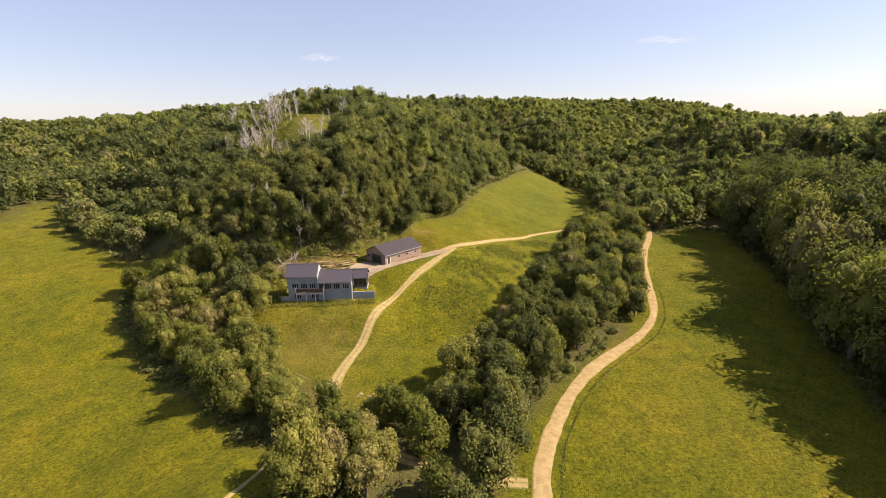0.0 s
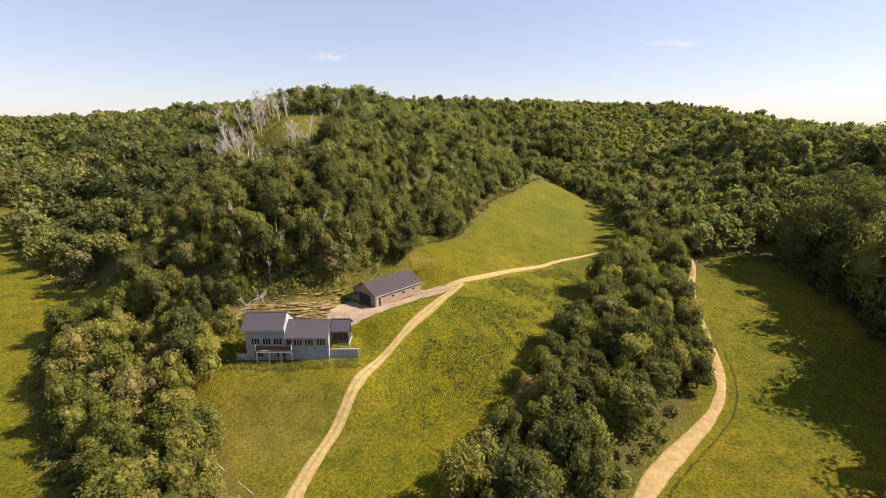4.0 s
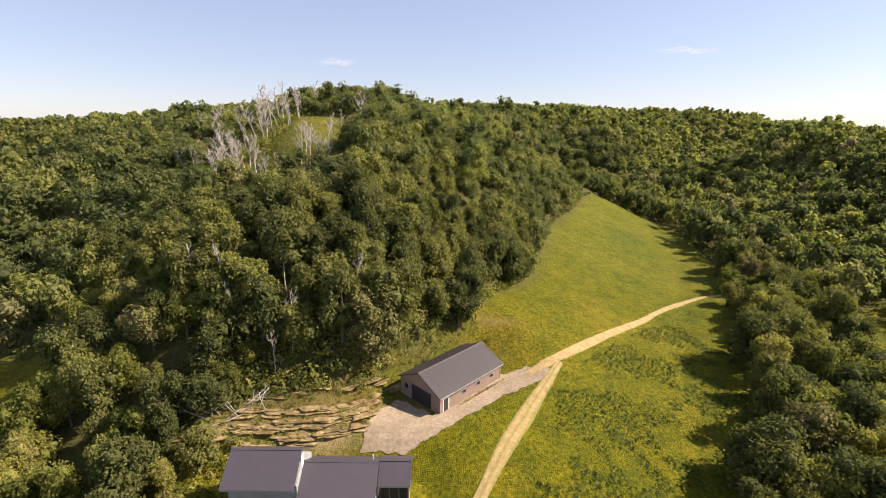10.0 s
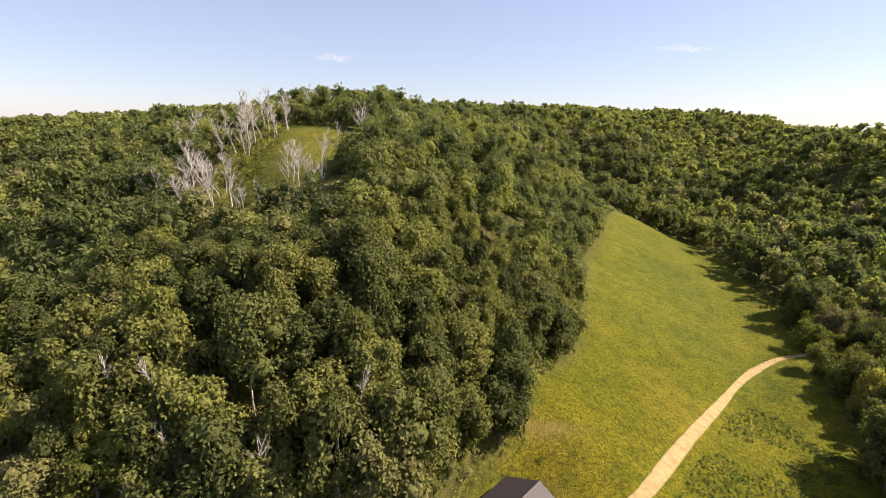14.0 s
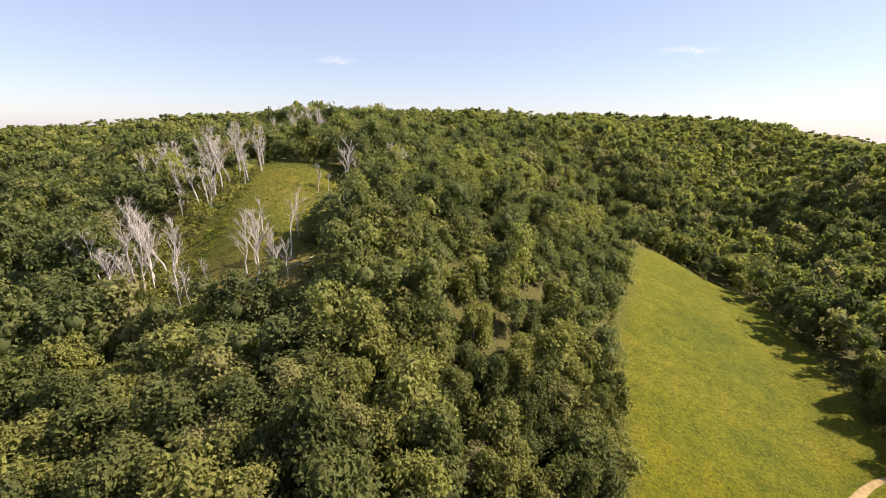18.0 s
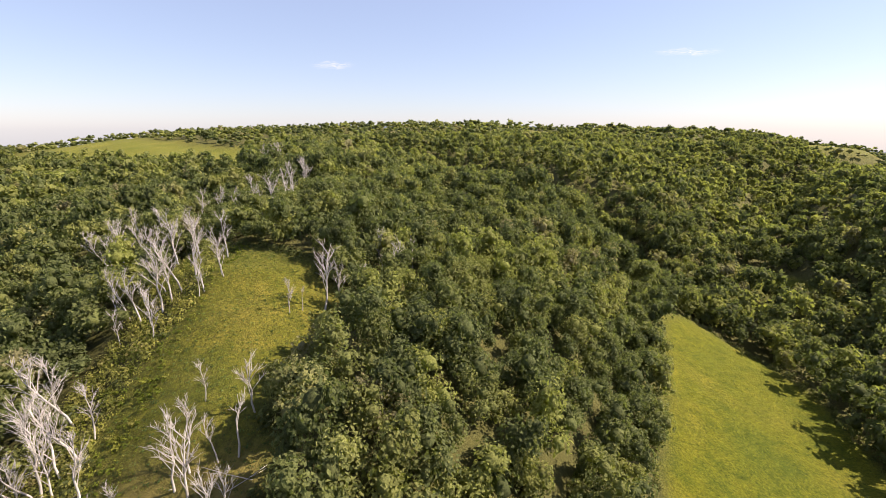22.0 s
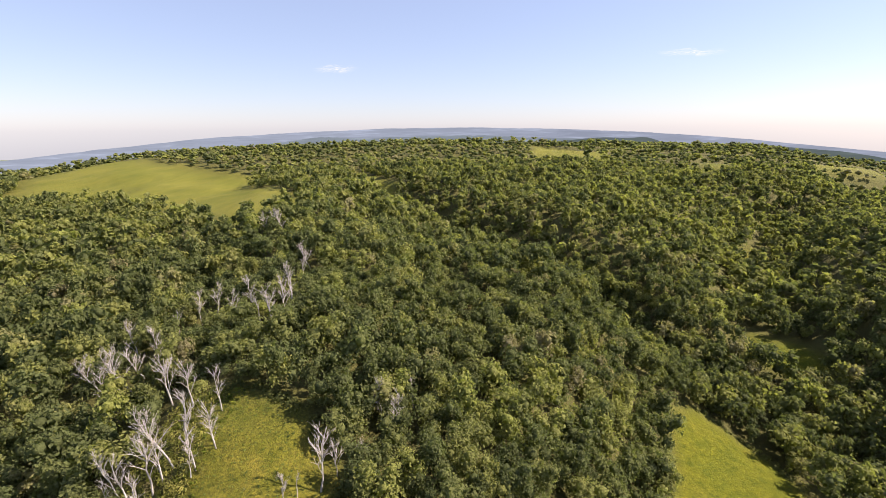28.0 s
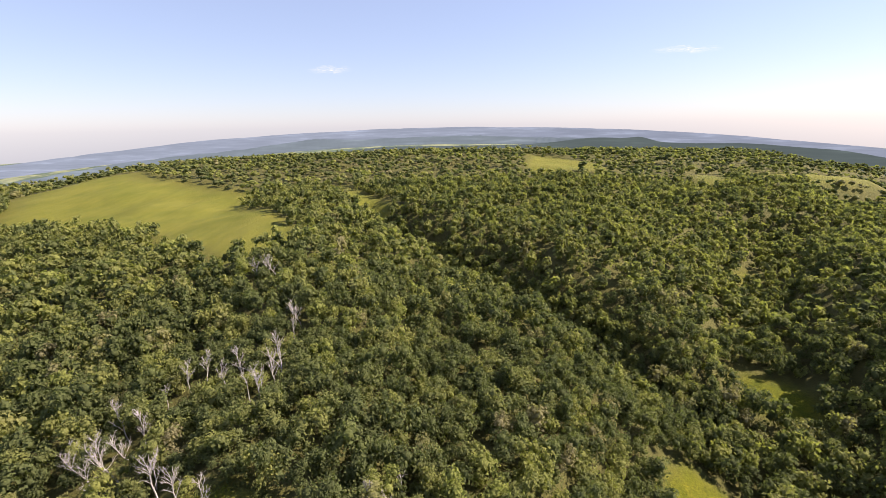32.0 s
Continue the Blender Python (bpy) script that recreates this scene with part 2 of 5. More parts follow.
def ground(x, y):
    x, y = np.asarray(x, float), np.asarray(y, float)
    parts = []
    for rows, slope, bench, rise, run in VALLEYS:
        best, near = None, None
        for (x0, y0, w0, z0), (x1, y1, w1, z1) in zip(rows, rows[1:]):
            l2 = (x1 - x0) ** 2 + (y1 - y0) ** 2
            t = np.clip(((x - x0) * (x1 - x0) + (y - y0) * (y1 - y0)) / l2, 0, 1)
            d = np.hypot(x - x0 - t * (x1 - x0), y - y0 - t * (y1 - y0)) - (w0 + t * (w1 - w0))
            z = z0 + t * (z1 - z0)
            if best is None:
                best, near = d, z
            else:
                near, best = np.where(d < best, z, near), np.minimum(d, best)
        d = np.maximum(best, 0)
        up = slope * (np.minimum(d, bench) - 3 * (1 - np.exp(-np.minimum(d, bench) / 3)))
        parts.append(near + up + rise * (1 - np.exp(-(np.maximum(d - bench, 0) / run) ** 1.15)))
    z = -4 * np.log(sum(np.exp(-np.clip(p, -10, 300) / 4) for p in parts)) + 1.2
    top = None
    for (x0, y0, z0), (x1, y1, z1) in zip(SPUR, SPUR[1:]):
        t = np.clip(((x - x0) * (x1 - x0) + (y - y0) * (y1 - y0)) / ((x1 - x0) ** 2 + (y1 - y0) ** 2), 0, 1)
        d = np.hypot(x - x0 - t * (x1 - x0), y - y0 - t * (y1 - y0))
        h = z0 + t * (z1 - z0) - (0.62 + 0.5 * smooth(215, 165, y)) * (np.hypot(np.maximum(d - 14 * smooth(200, 285, y), 0), 9) - 9) + 0.14 * np.maximum(d - 45, 0)
        top = h if top is None else np.maximum(top, h)
    z = np.maximum(z, top) + 1.2 * np.exp(-np.abs(z - top) / 3)
    # uplands level out, the west side lower, and fall away to a plain in the distance
    cap = 61 + 6 * smooth(150, 420, y) + 9 * smooth(430, 620, y) * smooth(-180, 0, x) - 17 * smooth(-120, -270, x) * smooth(1000, 600, y) - 8 * smooth(-200, -330, x) * smooth(560, 380, y) - 3 * smooth(250, 600, x) + 7 * smooth(700, 1000, y)
    cap = cap - 24 * smooth(-480, -780, x) - 16 * smooth(-540, -760, x) * smooth(700, 880, y) - 6 * np.exp(-((x + 235) / 62) ** 2 - ((y - 410) / 75) ** 2)
    z = np.minimum(z, cap) - 0.5 * np.maximum(0, 4 - np.abs(z - cap))
    z = z - 24 * smooth(580, 860, x) - 11 * np.exp(-((x + 172) / 62) ** 2 - ((y - 345) / 62) ** 2) - 8 * smooth(-330, -460, x) * smooth(750, 600, y)
    # the high ridge that closes the view, and the eastern uplands falling away
    k = np.exp(-((y - 1000) / 150) ** 2) * smooth(640, 400, np.abs(x))
    z = z * (1 - k) + np.maximum(z, 71 + 15 * np.exp(-(x / 330) ** 2)) * k
    z = z - 0.031 * np.hypot(x, y - 60) * smooth(-40, 45, x - 0.62 * y) * smooth(22, 44, z) * smooth(1000, 850, y)
    z = z - 3 * np.exp(-((x + 26) / 22) ** 2 - ((y - 302) / 26) ** 2) - 3.5 * np.exp(-((x + 107) / 28) ** 2 - ((y - 268) / 30) ** 2) - 5.5 * np.exp(-((x + 52) / 28) ** 2 - ((y - 167) / 17) ** 2)
    # the spur's east shoulder, above the gully
    d = None
    for (x0, y0), (x1, y1) in (((-30, 440), (9, 382)), ((9, 382), (31, 335)), ((31, 335), (48, 308))):
        t = np.clip(((x - x0) * (x1 - x0) + (y - y0) * (y1 - y0)) / ((x1 - x0) ** 2 + (y1 - y0) ** 2), 0, 1)
        r = np.hypot(x - x0 - t * (x1 - x0), y - y0 - t * (y1 - y0))
        d = r if d is None else np.minimum(d, r)
    z = z + 7 * np.exp(-(d / 13) ** 2)
    far = np.hypot(x, y)
    # swells of the plateau that carry the east fields
    for x0, y0, rx, ry, top in ((165, 900, 70, 130, 76), (310, 722, 40, 62, 69), (495, 785, 110, 50, 59)):
        k = np.exp(-(((x - x0) / rx) ** 2 + ((y - y0) / ry) ** 2) ** 2)
        z = z * (1 - k) + top * k
    # level pads of the house and the shed
    u, v = (x + 11.85) * 0.714 + (y - 128.2) * 0.7, -(x + 11.85) * 0.7 + (y - 128.2) * 0.714
    k = smooth(21, 8.3, np.abs(u)) * smooth(np.where(v < 0, 15.0, 9.5), 5.5, np.abs(v))
    z = z * (1 - k) + 10 * k
    k = smooth(19.5, 11.5, np.abs(x + 27)) * np.where(y < 107, smooth(18, 4, 107 - y), smooth(10.5, 2.2, y - 107))
    z = z * (1 - k) + 6.4 * k
    z = z + bumps(x, y, 90, 3) * 3.5 * smooth(15, 50, z) + bumps(x, y, 30, 5) * 0.35
    k = smooth(1300, 1900, far)
    z = z * (1 - k) + (8 - 300 * np.minimum(np.arctan2(x, np.abs(y) + 1) ** 2, 0.8)) * k
    return z
# ---- end ----


def inside(x, y, corners):
    """Whether points lie in a polygon of the plan."""
    x, y = np.asarray(x, float), np.asarray(y, float)
    hit = np.zeros(x.shape, bool)
    for (x0, y0), (x1, y1) in zip(corners, corners[1:] + corners[:1]):
        if y0 != y1:
            hit ^= ((y0 > y) != (y1 > y)) & (x < (x1 - x0) * (y - y0) / (y1 - y0) + x0)
    return hit


# open land, as outlines of the plan
HOUSE_MEADOW = [(-36, 88), (-25, 76), (-20, 66), (-8, 68), (2, 76), (10, 88), (26, 112), (48, 146), (62, 176), (76, 206), (88, 250),
                (91, 284), (72, 302), (60, 293), (40, 250), (24, 216), (15, 190), (7, 166), (-5, 152), (-9, 142), (-16, 133), (-26, 124),
                (-45, 118), (-47, 100)]
ROAD_MEADOW = [(4, 20), (7, 46), (12, 62), (25, 78), (44, 95), (52, 110), (61, 134), (72, 156), (98, 176), (112, 169), (102, 132), (91, 102),
               (80, 74), (71, 50), (66, 10)]
WEST_MEADOW = [(-14, 10), (-19, 45), (-25, 57), (-38, 67), (-58, 84), (-76, 102), (-88, 122), (-98, 140), (-122, 160), (-152, 185), (-184, 232),
               (-192, 244), (-190, 212), (-178, 184), (-230, 120), (-230, 10)]
WEST_LANE = [(-95, 128), (-86, 121), (-72, 119), (-68, 123), (-73, 131), (-83, 137), (-102, 145)]
CLEARING = [(-71, 200), (-68, 223), (-72, 252), (-62, 249), (-50, 242), (-38, 228), (-42, 212), (-44, 198), (-40, 188), (-40, 181), (-48, 179), (-57, 181), (-64, 189)]
FAR_FIELD = [(-106, 436), (-126, 490), (-178, 585), (-236, 650), (-246, 722), (-360, 790), (-470, 860), (-545, 965), (-600, 880), (-590, 780), (-465, 590),
             (-345, 552), (-262, 542), (-224, 474), (-186, 470), (-150, 424)]
MID_FIELD = [(-80, 560), (-62, 600), (-140, 730), (-165, 720)]
EAST_FIELD = [(104, 803), (128, 930), (150, 1030), (194, 985), (222, 806), (143, 772)]
HILL_FIELD = [(273, 683), (325, 772), (350, 750), (300, 670)]
NEAR_FIELD = [(412, 790), (440, 825), (560, 815), (605, 768), (530, 756), (432, 762)]
GLADE = [(123, 358), (135, 363), (152, 350), (151, 338), (142, 326), (130, 326), (121, 340)]
FAR_GLADE = [(200, 486), (230, 506), (234, 496), (206, 472)]
SOUTH = [(-700, -600), (700, -600), (700, 12), (-700, 12)]
SOUTH_LEA = [(-30, 8), (72, 8), (72, 32), (6, 46), (-19, 46)]
OPEN = [HOUSE_MEADOW, ROAD_MEADOW, WEST_MEADOW, WEST_LANE, CLEARING, FAR_FIELD, MID_FIELD, EAST_FIELD, HILL_FIELD, NEAR_FIELD, GLADE, FAR_GLADE, SOUTH, SOUTH_LEA]


def wooded(x, y):
    free = np.zeros(np.shape(x), bool)
    for corners in OPEN:
        free |= inside(x, y, corners)
    return ~free


# ---- mesh helpers ----
def mesh_of(name, verts, faces, material=None, smooth_faces=False):
    me = bpy.data.meshes.new(name)
    me.from_pydata(verts, [], faces)
    if material:
        me.materials.append(material)
    if smooth_faces:
        me.polygons.foreach_set("use_smooth", [True] * len(me.polygons))
    me.update()
    return me


def big_mesh(name, verts, tris, material, per_vertex=None):
    """A large triangle mesh from arrays."""
    me = bpy.data.meshes.new(name)
    me.vertices.add(len(verts))
    me.vertices.foreach_set("co", np.ascontiguousarray(verts, np.float32).ravel())
    me.loops.add(tris.size)
    me.loops.foreach_set("vertex_index", np.ascontiguousarray(tris, np.int32).ravel())
    me.polygons.add(len(tris))
    me.polygons.foreach_set("loop_start", np.arange(0, tris.size, tris.shape[1], dtype=np.int32))
    for key, values in (per_vertex or {}).items():
        me.attributes.new(key, "FLOAT", "POINT").data.foreach_set("value", np.ascontiguousarray(values, np.float32))
    me.materials.append(material)
    me.update(calc_edges=True)
    return me


def part(name, bm, material, parent, label=""):
    """One mesh object under a thing or a part, from a bmesh or a mesh."""
    if isinstance(bm, bmesh.types.BMesh):
        me = bpy.data.meshes.new(name)
        bm.to_mesh(me)
        bm.free()
        me.materials.append(material)
    else:
        me = bm
    ob = new(name, me)
    ob.parent = parent
    return tagged(ob, label)


def box(x0, x1, y0, y1, z0, z1, bevel=0.0):
    bm = bmesh.new()
    bmesh.ops.create_cube(bm, size=1.0, matrix=Matrix.Translation(((x0 + x1) / 2, (y0 + y1) / 2, (z0 + z1) / 2)) @ Matrix.Diagonal((x1 - x0, y1 - y0, z1 - z0, 1)))
    if bevel:
        bmesh.ops.bevel(bm, geom=bm.edges[:], offset=bevel, segments=1, affect="EDGES")
    return bm


def prism(outline, axis, a, b):
    """An outline in two axes, drawn out along the third (0 x, 1 y, 2 z) from a to b."""
    bm = bmesh.new()

    def spot(p, v):
        q = list(p)
        q.insert(axis, v)
        return bm.verts.new(q)
    one, two = [spot(p, a) for p in outline], [spot(p, b) for p in outline]
    bm.faces.new(one), bm.faces.new(two[::-1])
    for i in range(len(outline)):
        j = (i + 1) % len(outline)
        bm.faces.new((one[j], one[i], two[i], two[j]))
    bmesh.ops.recalc_face_normals(bm, faces=bm.faces)
    return bm


def tube(points, radii, sides=6):
    """A tapered, bent limb as vertices and quads."""
    points = [Vector(p) for p in points]
    verts, faces = [], []
    for i, (p, r) in enumerate(zip(points, radii)):
        d = (points[min(i + 1, len(points) - 1)] - points[max(i - 1, 0)]).normalized()
        u = d.orthogonal().normalized()
        v = d.cross(u)
        for k in range(sides):
            a = 6.2832 * k / sides
            verts.append(p + r * (math.cos(a) * u + math.sin(a) * v))
    for i in range(len(points) - 1):
        for k in range(sides):
            j = (k + 1) % sides
            faces.append((i * sides + k, i * sides + j, (i + 1) * sides + j, (i + 1) * sides + k))
    faces.append(tuple(range((len(points) - 1) * sides, len(points) * sides)))
    return verts, faces


def joined(pieces):
    verts, faces = [], []
    for v, f in pieces:
        n = len(verts)
        verts += v
        faces += [tuple(i + n for i in q) for q in f]
    return verts, faces


# ---- the ground, one sheet ----
def steps(stops):
    out = []
    for (a, s0), (b, s1) in zip(stops, stops[1:]):
        p = a
        while p < b - 0.01:
            out.append(p)
            p += s0 + (s1 - s0) * (p - a) / (b - a)
    return np.array(out + [stops[-1][0]])


gx = steps([(-4700, 400), (-1500, 90), (-420, 14), (-120, 3), (-62, 1.7), (100, 1.8), (160, 4), (420, 14), (1500, 90), (4700, 400)])
gy = steps([(-600, 120), (0, 5), (40, 1.7), (185, 1.8), (330, 5), (560, 10), (1300, 40), (2000, 90), (4800, 350)])
GX, GY = np.meshgrid(gx, gy)
GZ = ground(GX, GY)
HOLLOW = wooded(GX, GY)
soft = HOLLOW.astype(float)
for k in range(2):
    pad = np.pad(soft, 1, mode="edge")
    soft = (pad[1:-1, 1:-1] * 2 + pad[:-2, 1:-1] + pad[2:, 1:-1] + pad[1:-1, :-2] + pad[1:-1, 2:]) / 6
FAR = np.hypot(GX, GY)
hay = np.zeros_like(soft)
for corners in (FAR_FIELD, MID_FIELD, EAST_FIELD, HILL_FIELD, NEAR_FIELD):
    hay = np.maximum(hay, inside(GX, GY, corners))
dry = inside(GX, GY, CLEARING) * (0.17 + 0.55 * smooth(197, 184, GY))
# the bank and the quarried slope behind the buildings are bare and brown
dry = np.maximum(dry, 0.85 * np.exp(-((GY - 119.5 - np.maximum(0, (GX + 22) * 0.85)) / 3.6) ** 2) * smooth(-52, -44, GX) * smooth(-1, -9, GX))
dry = np.maximum(dry, 0.55 * np.exp(-(((GX + 23) / 7) ** 2 + ((GY - 70) / 7) ** 2)))
dry = np.maximum(dry, 0.32 * np.exp(-(((GX + 27) / 13) ** 2 + ((GY - 90) / 10) ** 2)))
dry = np.maximum(dry, 0.6 * np.exp(-(((GX + 4) / 5) ** 2 + ((GY - 144) / 1.2) ** 2)))
clay = 0.9 * np.exp(-((GX + 31) / 6.5) ** 2 - ((GY - 124.3) / 1.7) ** 2) + 0.7 * np.exp(-((GX + 49) / 3) ** 2 - ((GY - 118.5) / 2.5) ** 2)
sand = np.clip(1.3 * np.exp(-((GX + 29.6) / 4.2) ** 2 - ((GY - 115.6) / 1.3) ** 2) + 1.1 * np.exp(-((GX + 41.5) / 2.8) ** 2 - ((GY - 116) / 1.0) ** 2), 0, 1)
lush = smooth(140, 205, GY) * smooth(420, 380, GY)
n = len(gx)
i, j = np.meshgrid(np.arange(len(gy) - 1), np.arange(n - 1), indexing="ij")
a = (i * n + j).ravel()
ground_mesh = big_mesh("ground", np.stack([GX, GY, GZ], -1).reshape(-1, 3), np.stack([a, a + 1, a + n + 1, a + n], -1), GRASS,
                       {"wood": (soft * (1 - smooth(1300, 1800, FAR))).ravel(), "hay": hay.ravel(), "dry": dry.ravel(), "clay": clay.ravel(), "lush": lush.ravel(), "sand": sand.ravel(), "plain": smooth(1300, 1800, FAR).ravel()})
ground_mesh.polygons.foreach_set("use_smooth", [True] * len(ground_mesh.polygons))
tagged(new("ground", ground_mesh), "rolling grassland, meadows and wooded hills reaching the horizon", "ground", kind="structure")


def sheet_z(x, y):
    """The height of the ground sheet itself."""
    x, y = np.asarray(x, float), np.asarray(y, float)
    i = np.clip(np.searchsorted(gx, x) - 1, 0, len(gx) - 2)
    j = np.clip(np.searchsorted(gy, y) - 1, 0, len(gy) - 2)
    u, v = (x - gx[i]) / (gx[i + 1] - gx[i]), (y - gy[j]) / (gy[j + 1] - gy[j])
    return (GZ[j, i] * (1 - u) + GZ[j, i + 1] * u) * (1 - v) + (GZ[j + 1, i] * (1 - u) + GZ[j + 1, i + 1] * u) * v


def flowing(rows, step=1.2):
    """A smooth line through rows of the plan."""
    rows = [np.array(r, float) for r in rows]
    rows = [2 * rows[0] - rows[1]] + rows + [2 * rows[-1] - rows[-2]]
    out = []
    for a, b, c, d in zip(rows, rows[1:], rows[2:], rows[3:]):
        count = max(2, int(np.hypot(*(c - b)[:2]) / step))
        for t in np.arange(count) / count:
            out.append(0.5 * (2 * b + (c - a) * t + (2 * a - 5 * b + 4 * c - d) * t * t + (3 * b - a - 3 * c + d) * t ** 3))
    return np.array(out + [rows[-2]])


def track(name, rows, label, tracks, lift=0.07):
    """A road ribbon draped on the ground: rows of x, y, width. tracks: two wheel ruts with grass between."""
    line = flowing(rows)
    d = np.gradient(line[:, :2], axis=0)
    d /= np.hypot(d[:, 0], d[:, 1])[:, None] + 1e-9
    side = np.stack([-d[:, 1], d[:, 0]], -1)
    cuts = np.linspace(-1, 1, 15)
    rnd = np.random.RandomState(len(line))
    edge = 1 + 0.12 * np.convolve(rnd.randn(len(line) + 8), np.ones(9) / 3, "valid")[:, None] * np.abs(cuts)
    xy = line[:, None, :2] + side[:, None] * (cuts * edge * line[:, 2:3] / 2)[..., None]
    crown = 0.05 * (1 - cuts ** 2) - 0.12 * (np.abs(cuts) > 0.99)
    z = sheet_z(xy[..., 0], xy[..., 1]) + lift + crown
    if tracks:
        rut = np.clip(1.3 - np.abs(np.abs(cuts) - 0.42) / 0.4, 0, 1) * np.ones(len(line))[:, None]
        rut = np.clip(rut * (0.75 + 0.5 * rnd.rand(len(line), len(cuts))), 0, 1) * (np.abs(cuts) < 0.9)
    else:
        rut = np.clip((1 - np.abs(cuts)) * 5, 0, 1) * np.ones(len(line))[:, None]
    m = len(cuts)
    i, j = np.meshgrid(np.arange(len(line) - 1), np.arange(m - 1), indexing="ij")
    a = (i * m + j).ravel()
    me = big_mesh(name, np.concatenate([xy, z[..., None]], -1).reshape(-1, 3), np.stack([a, a + m, a + m + 1, a + 1], -1), ROAD, {"rut": rut.ravel()})
    return tagged(new(name, me), label, "road", kind="structure")


track("road_4", [(-44, -60, 0.8), (-36, 0, 0.8), (-30, 30, 0.7), (-26.5, 42, 0.7), (-24.6, 50, 0.6), (-24.4, 57, 0.5)], "faint grassy two-rut track in the west meadow", True)
track("road_1", [(12.5, 52, 2.2), (4, 53.5, 2.2), (-6, 57, 2.2), (-14, 62, 2.3), (-18.4, 68, 2.5), (-19.4, 74, 2.5), (-18.4, 83, 2.4), (-15.0, 96, 2.2), (-10.6, 105.6, 2.1), (-5.8, 114.2, 2.0),
                 (-1.6, 120.8, 1.9), (2.3, 127.2, 1.8), (4.5, 131.0, 1.6), (6.6, 134.4, 1.1)], "two-rut dirt farm track across the meadow", True)
track("road_2", [(0.6, 131.0, 2.2), (3.3, 133.0, 2.1), (7.7, 136.7, 2.0), (15.4, 144.7, 1.85), (24.8, 154.1, 1.75), (36.5, 165.5, 1.65), (46.5, 174.2, 1.55), (55.3, 179.6, 1.45), (62, 181.3, 1.4), (72, 183, 1.2)],
      "pale dirt track curving along the upper meadow", False)
LANE = [(4, -120, 2.6), (9, -30, 2.6), (12, 30, 2.6), (14.0, 50, 2.6), (16.6, 58.3, 2.6), (20, 65.2, 2.6), (24.7, 72.9, 2.6), (31.8, 81.4, 2.6), (40.7, 89, 2.5), (48.2, 95.2, 2.5), (52.9, 100.6, 2.4), (55.6, 106, 2.3), (59, 116, 2.2),
        (64.5, 131, 2.2), (71.5, 146.3, 2.2), (79.5, 160.5, 2.1), (85, 172, 2.0), (92, 188, 1.9)]
track("road_3", LANE, "gravel lane beside the tree-lined creek", False)

# gravel yard in front of the shed
yard = [(-23.5, 114.6), (-23, 119.5), (-19.6, 124), (-14.6, 120.4), (-5, 129), (-3.6, 131.4), (2, 133.2), (4.4, 132), (2.6, 129.2), (-4.6, 124.6), (-12.8, 117.2), (-17.6, 114.4)]
lx, ly = np.meshgrid(np.arange(-24.4, 5, 0.12), np.arange(113.6, 134, 0.12))
keep = inside(lx[:-1, :-1] + 0.1 + 0.5 * bumps(lx[:-1, :-1], ly[:-1, :-1], 3, 8) + 0.07 * bumps(lx[:-1, :-1], ly[:-1, :-1], 0.6, 18), ly[:-1, :-1] + 0.1 + 0.5 * bumps(lx[:-1, :-1], ly[:-1, :-1], 2.4, 9) + 0.07 * bumps(lx[:-1, :-1], ly[:-1, :-1], 0.6, 19), yard)
m = lx.shape[1]
a = (np.arange(lx.shape[0] - 1)[:, None] * m + np.arange(m - 1))[keep]
me = big_mesh("gravel_yard", np.stack([lx, ly, sheet_z(lx, ly) + 0.09], -1).reshape(-1, 3), np.stack([a, a + 1, a + m + 1, a + m], -1), GRAVEL)
tagged(new("gravel_yard", me), "pale gravel yard in front of the shed", "yard", kind="structure")


# ---- the house ----
def thing(name, x, y, z, label, category, group="", rz=0.0):
    ob = new(name)
    ob.matrix_world = pose(x, y, z, 0, 0, rz)
    return tagged(ob, label, category, group)


def window_part(parent, x, z, y, w, h, material=None):
    """A window in a wall that faces -y: glass, frame and sill."""
    win = part("window", box(x, x + w, y - 0.03, y + 0.05, z, z + h), GLASS, parent, "dark reflective window")
    t = 0.05
    bm = box(x - t, x, y - 0.07, y + 0.04, z - t, z + h + t)
    for b in ((x + w, x + w + t, z - t, z + h + t), (x, x + w, z + h, z + h + t), (x, x + w, z - t, z)):
        m = bpy.data.meshes.new("tmp")
        k = box(b[0], b[1], y - 0.07, y + 0.04, b[2], b[3])
        k.to_mesh(m), k.free()
        bm.from_mesh(m)
        bpy.data.meshes.remove(m)
    part("window_frame", bm, FASCIA if material is None else material, win)
    part("window_sill", box(x - 0.08, x + w + 0.08, y - 0.13, y - 0.071, z - t - 0.05, z - t), FASCIA, win)
    return win


def gable_roof(parent, x0, x1, ye, ze, yr, zr, yb, zb, material, thick=0.16):
    """Two roof slopes, a ridge cap and a fascia."""
    up = Vector((0, -(zr - ze), yr - ye)).normalized() * thick
    dn = Vector((0, zr - zb, yb - yr)).normalized() * thick
    front = part("roof_slope", prism([(ye, ze), (yr, zr), (yr + up.y * 0, zr + thick), (ye + up.y, ze + up.z)], 0, x0, x1), material, parent)
    back = part("roof_slope", prism([(yr, zr), (yb, zb), (yb + dn.y, zb + dn.z), (yr, zr + thick)], 0, x0, x1), material, parent)
    part("ridge_cap", prism([(yr - 0.2, zr + thick - 0.06), (yr, zr + thick + 0.07), (yr + 0.2, zr + thick - 0.06)], 0, x0, x1), material, parent)
    part("fascia", box(x0, x1, ye - 0.06, ye + 0.0, ze - 0.08, ze + 0.12), FASCIA, parent)
    return front


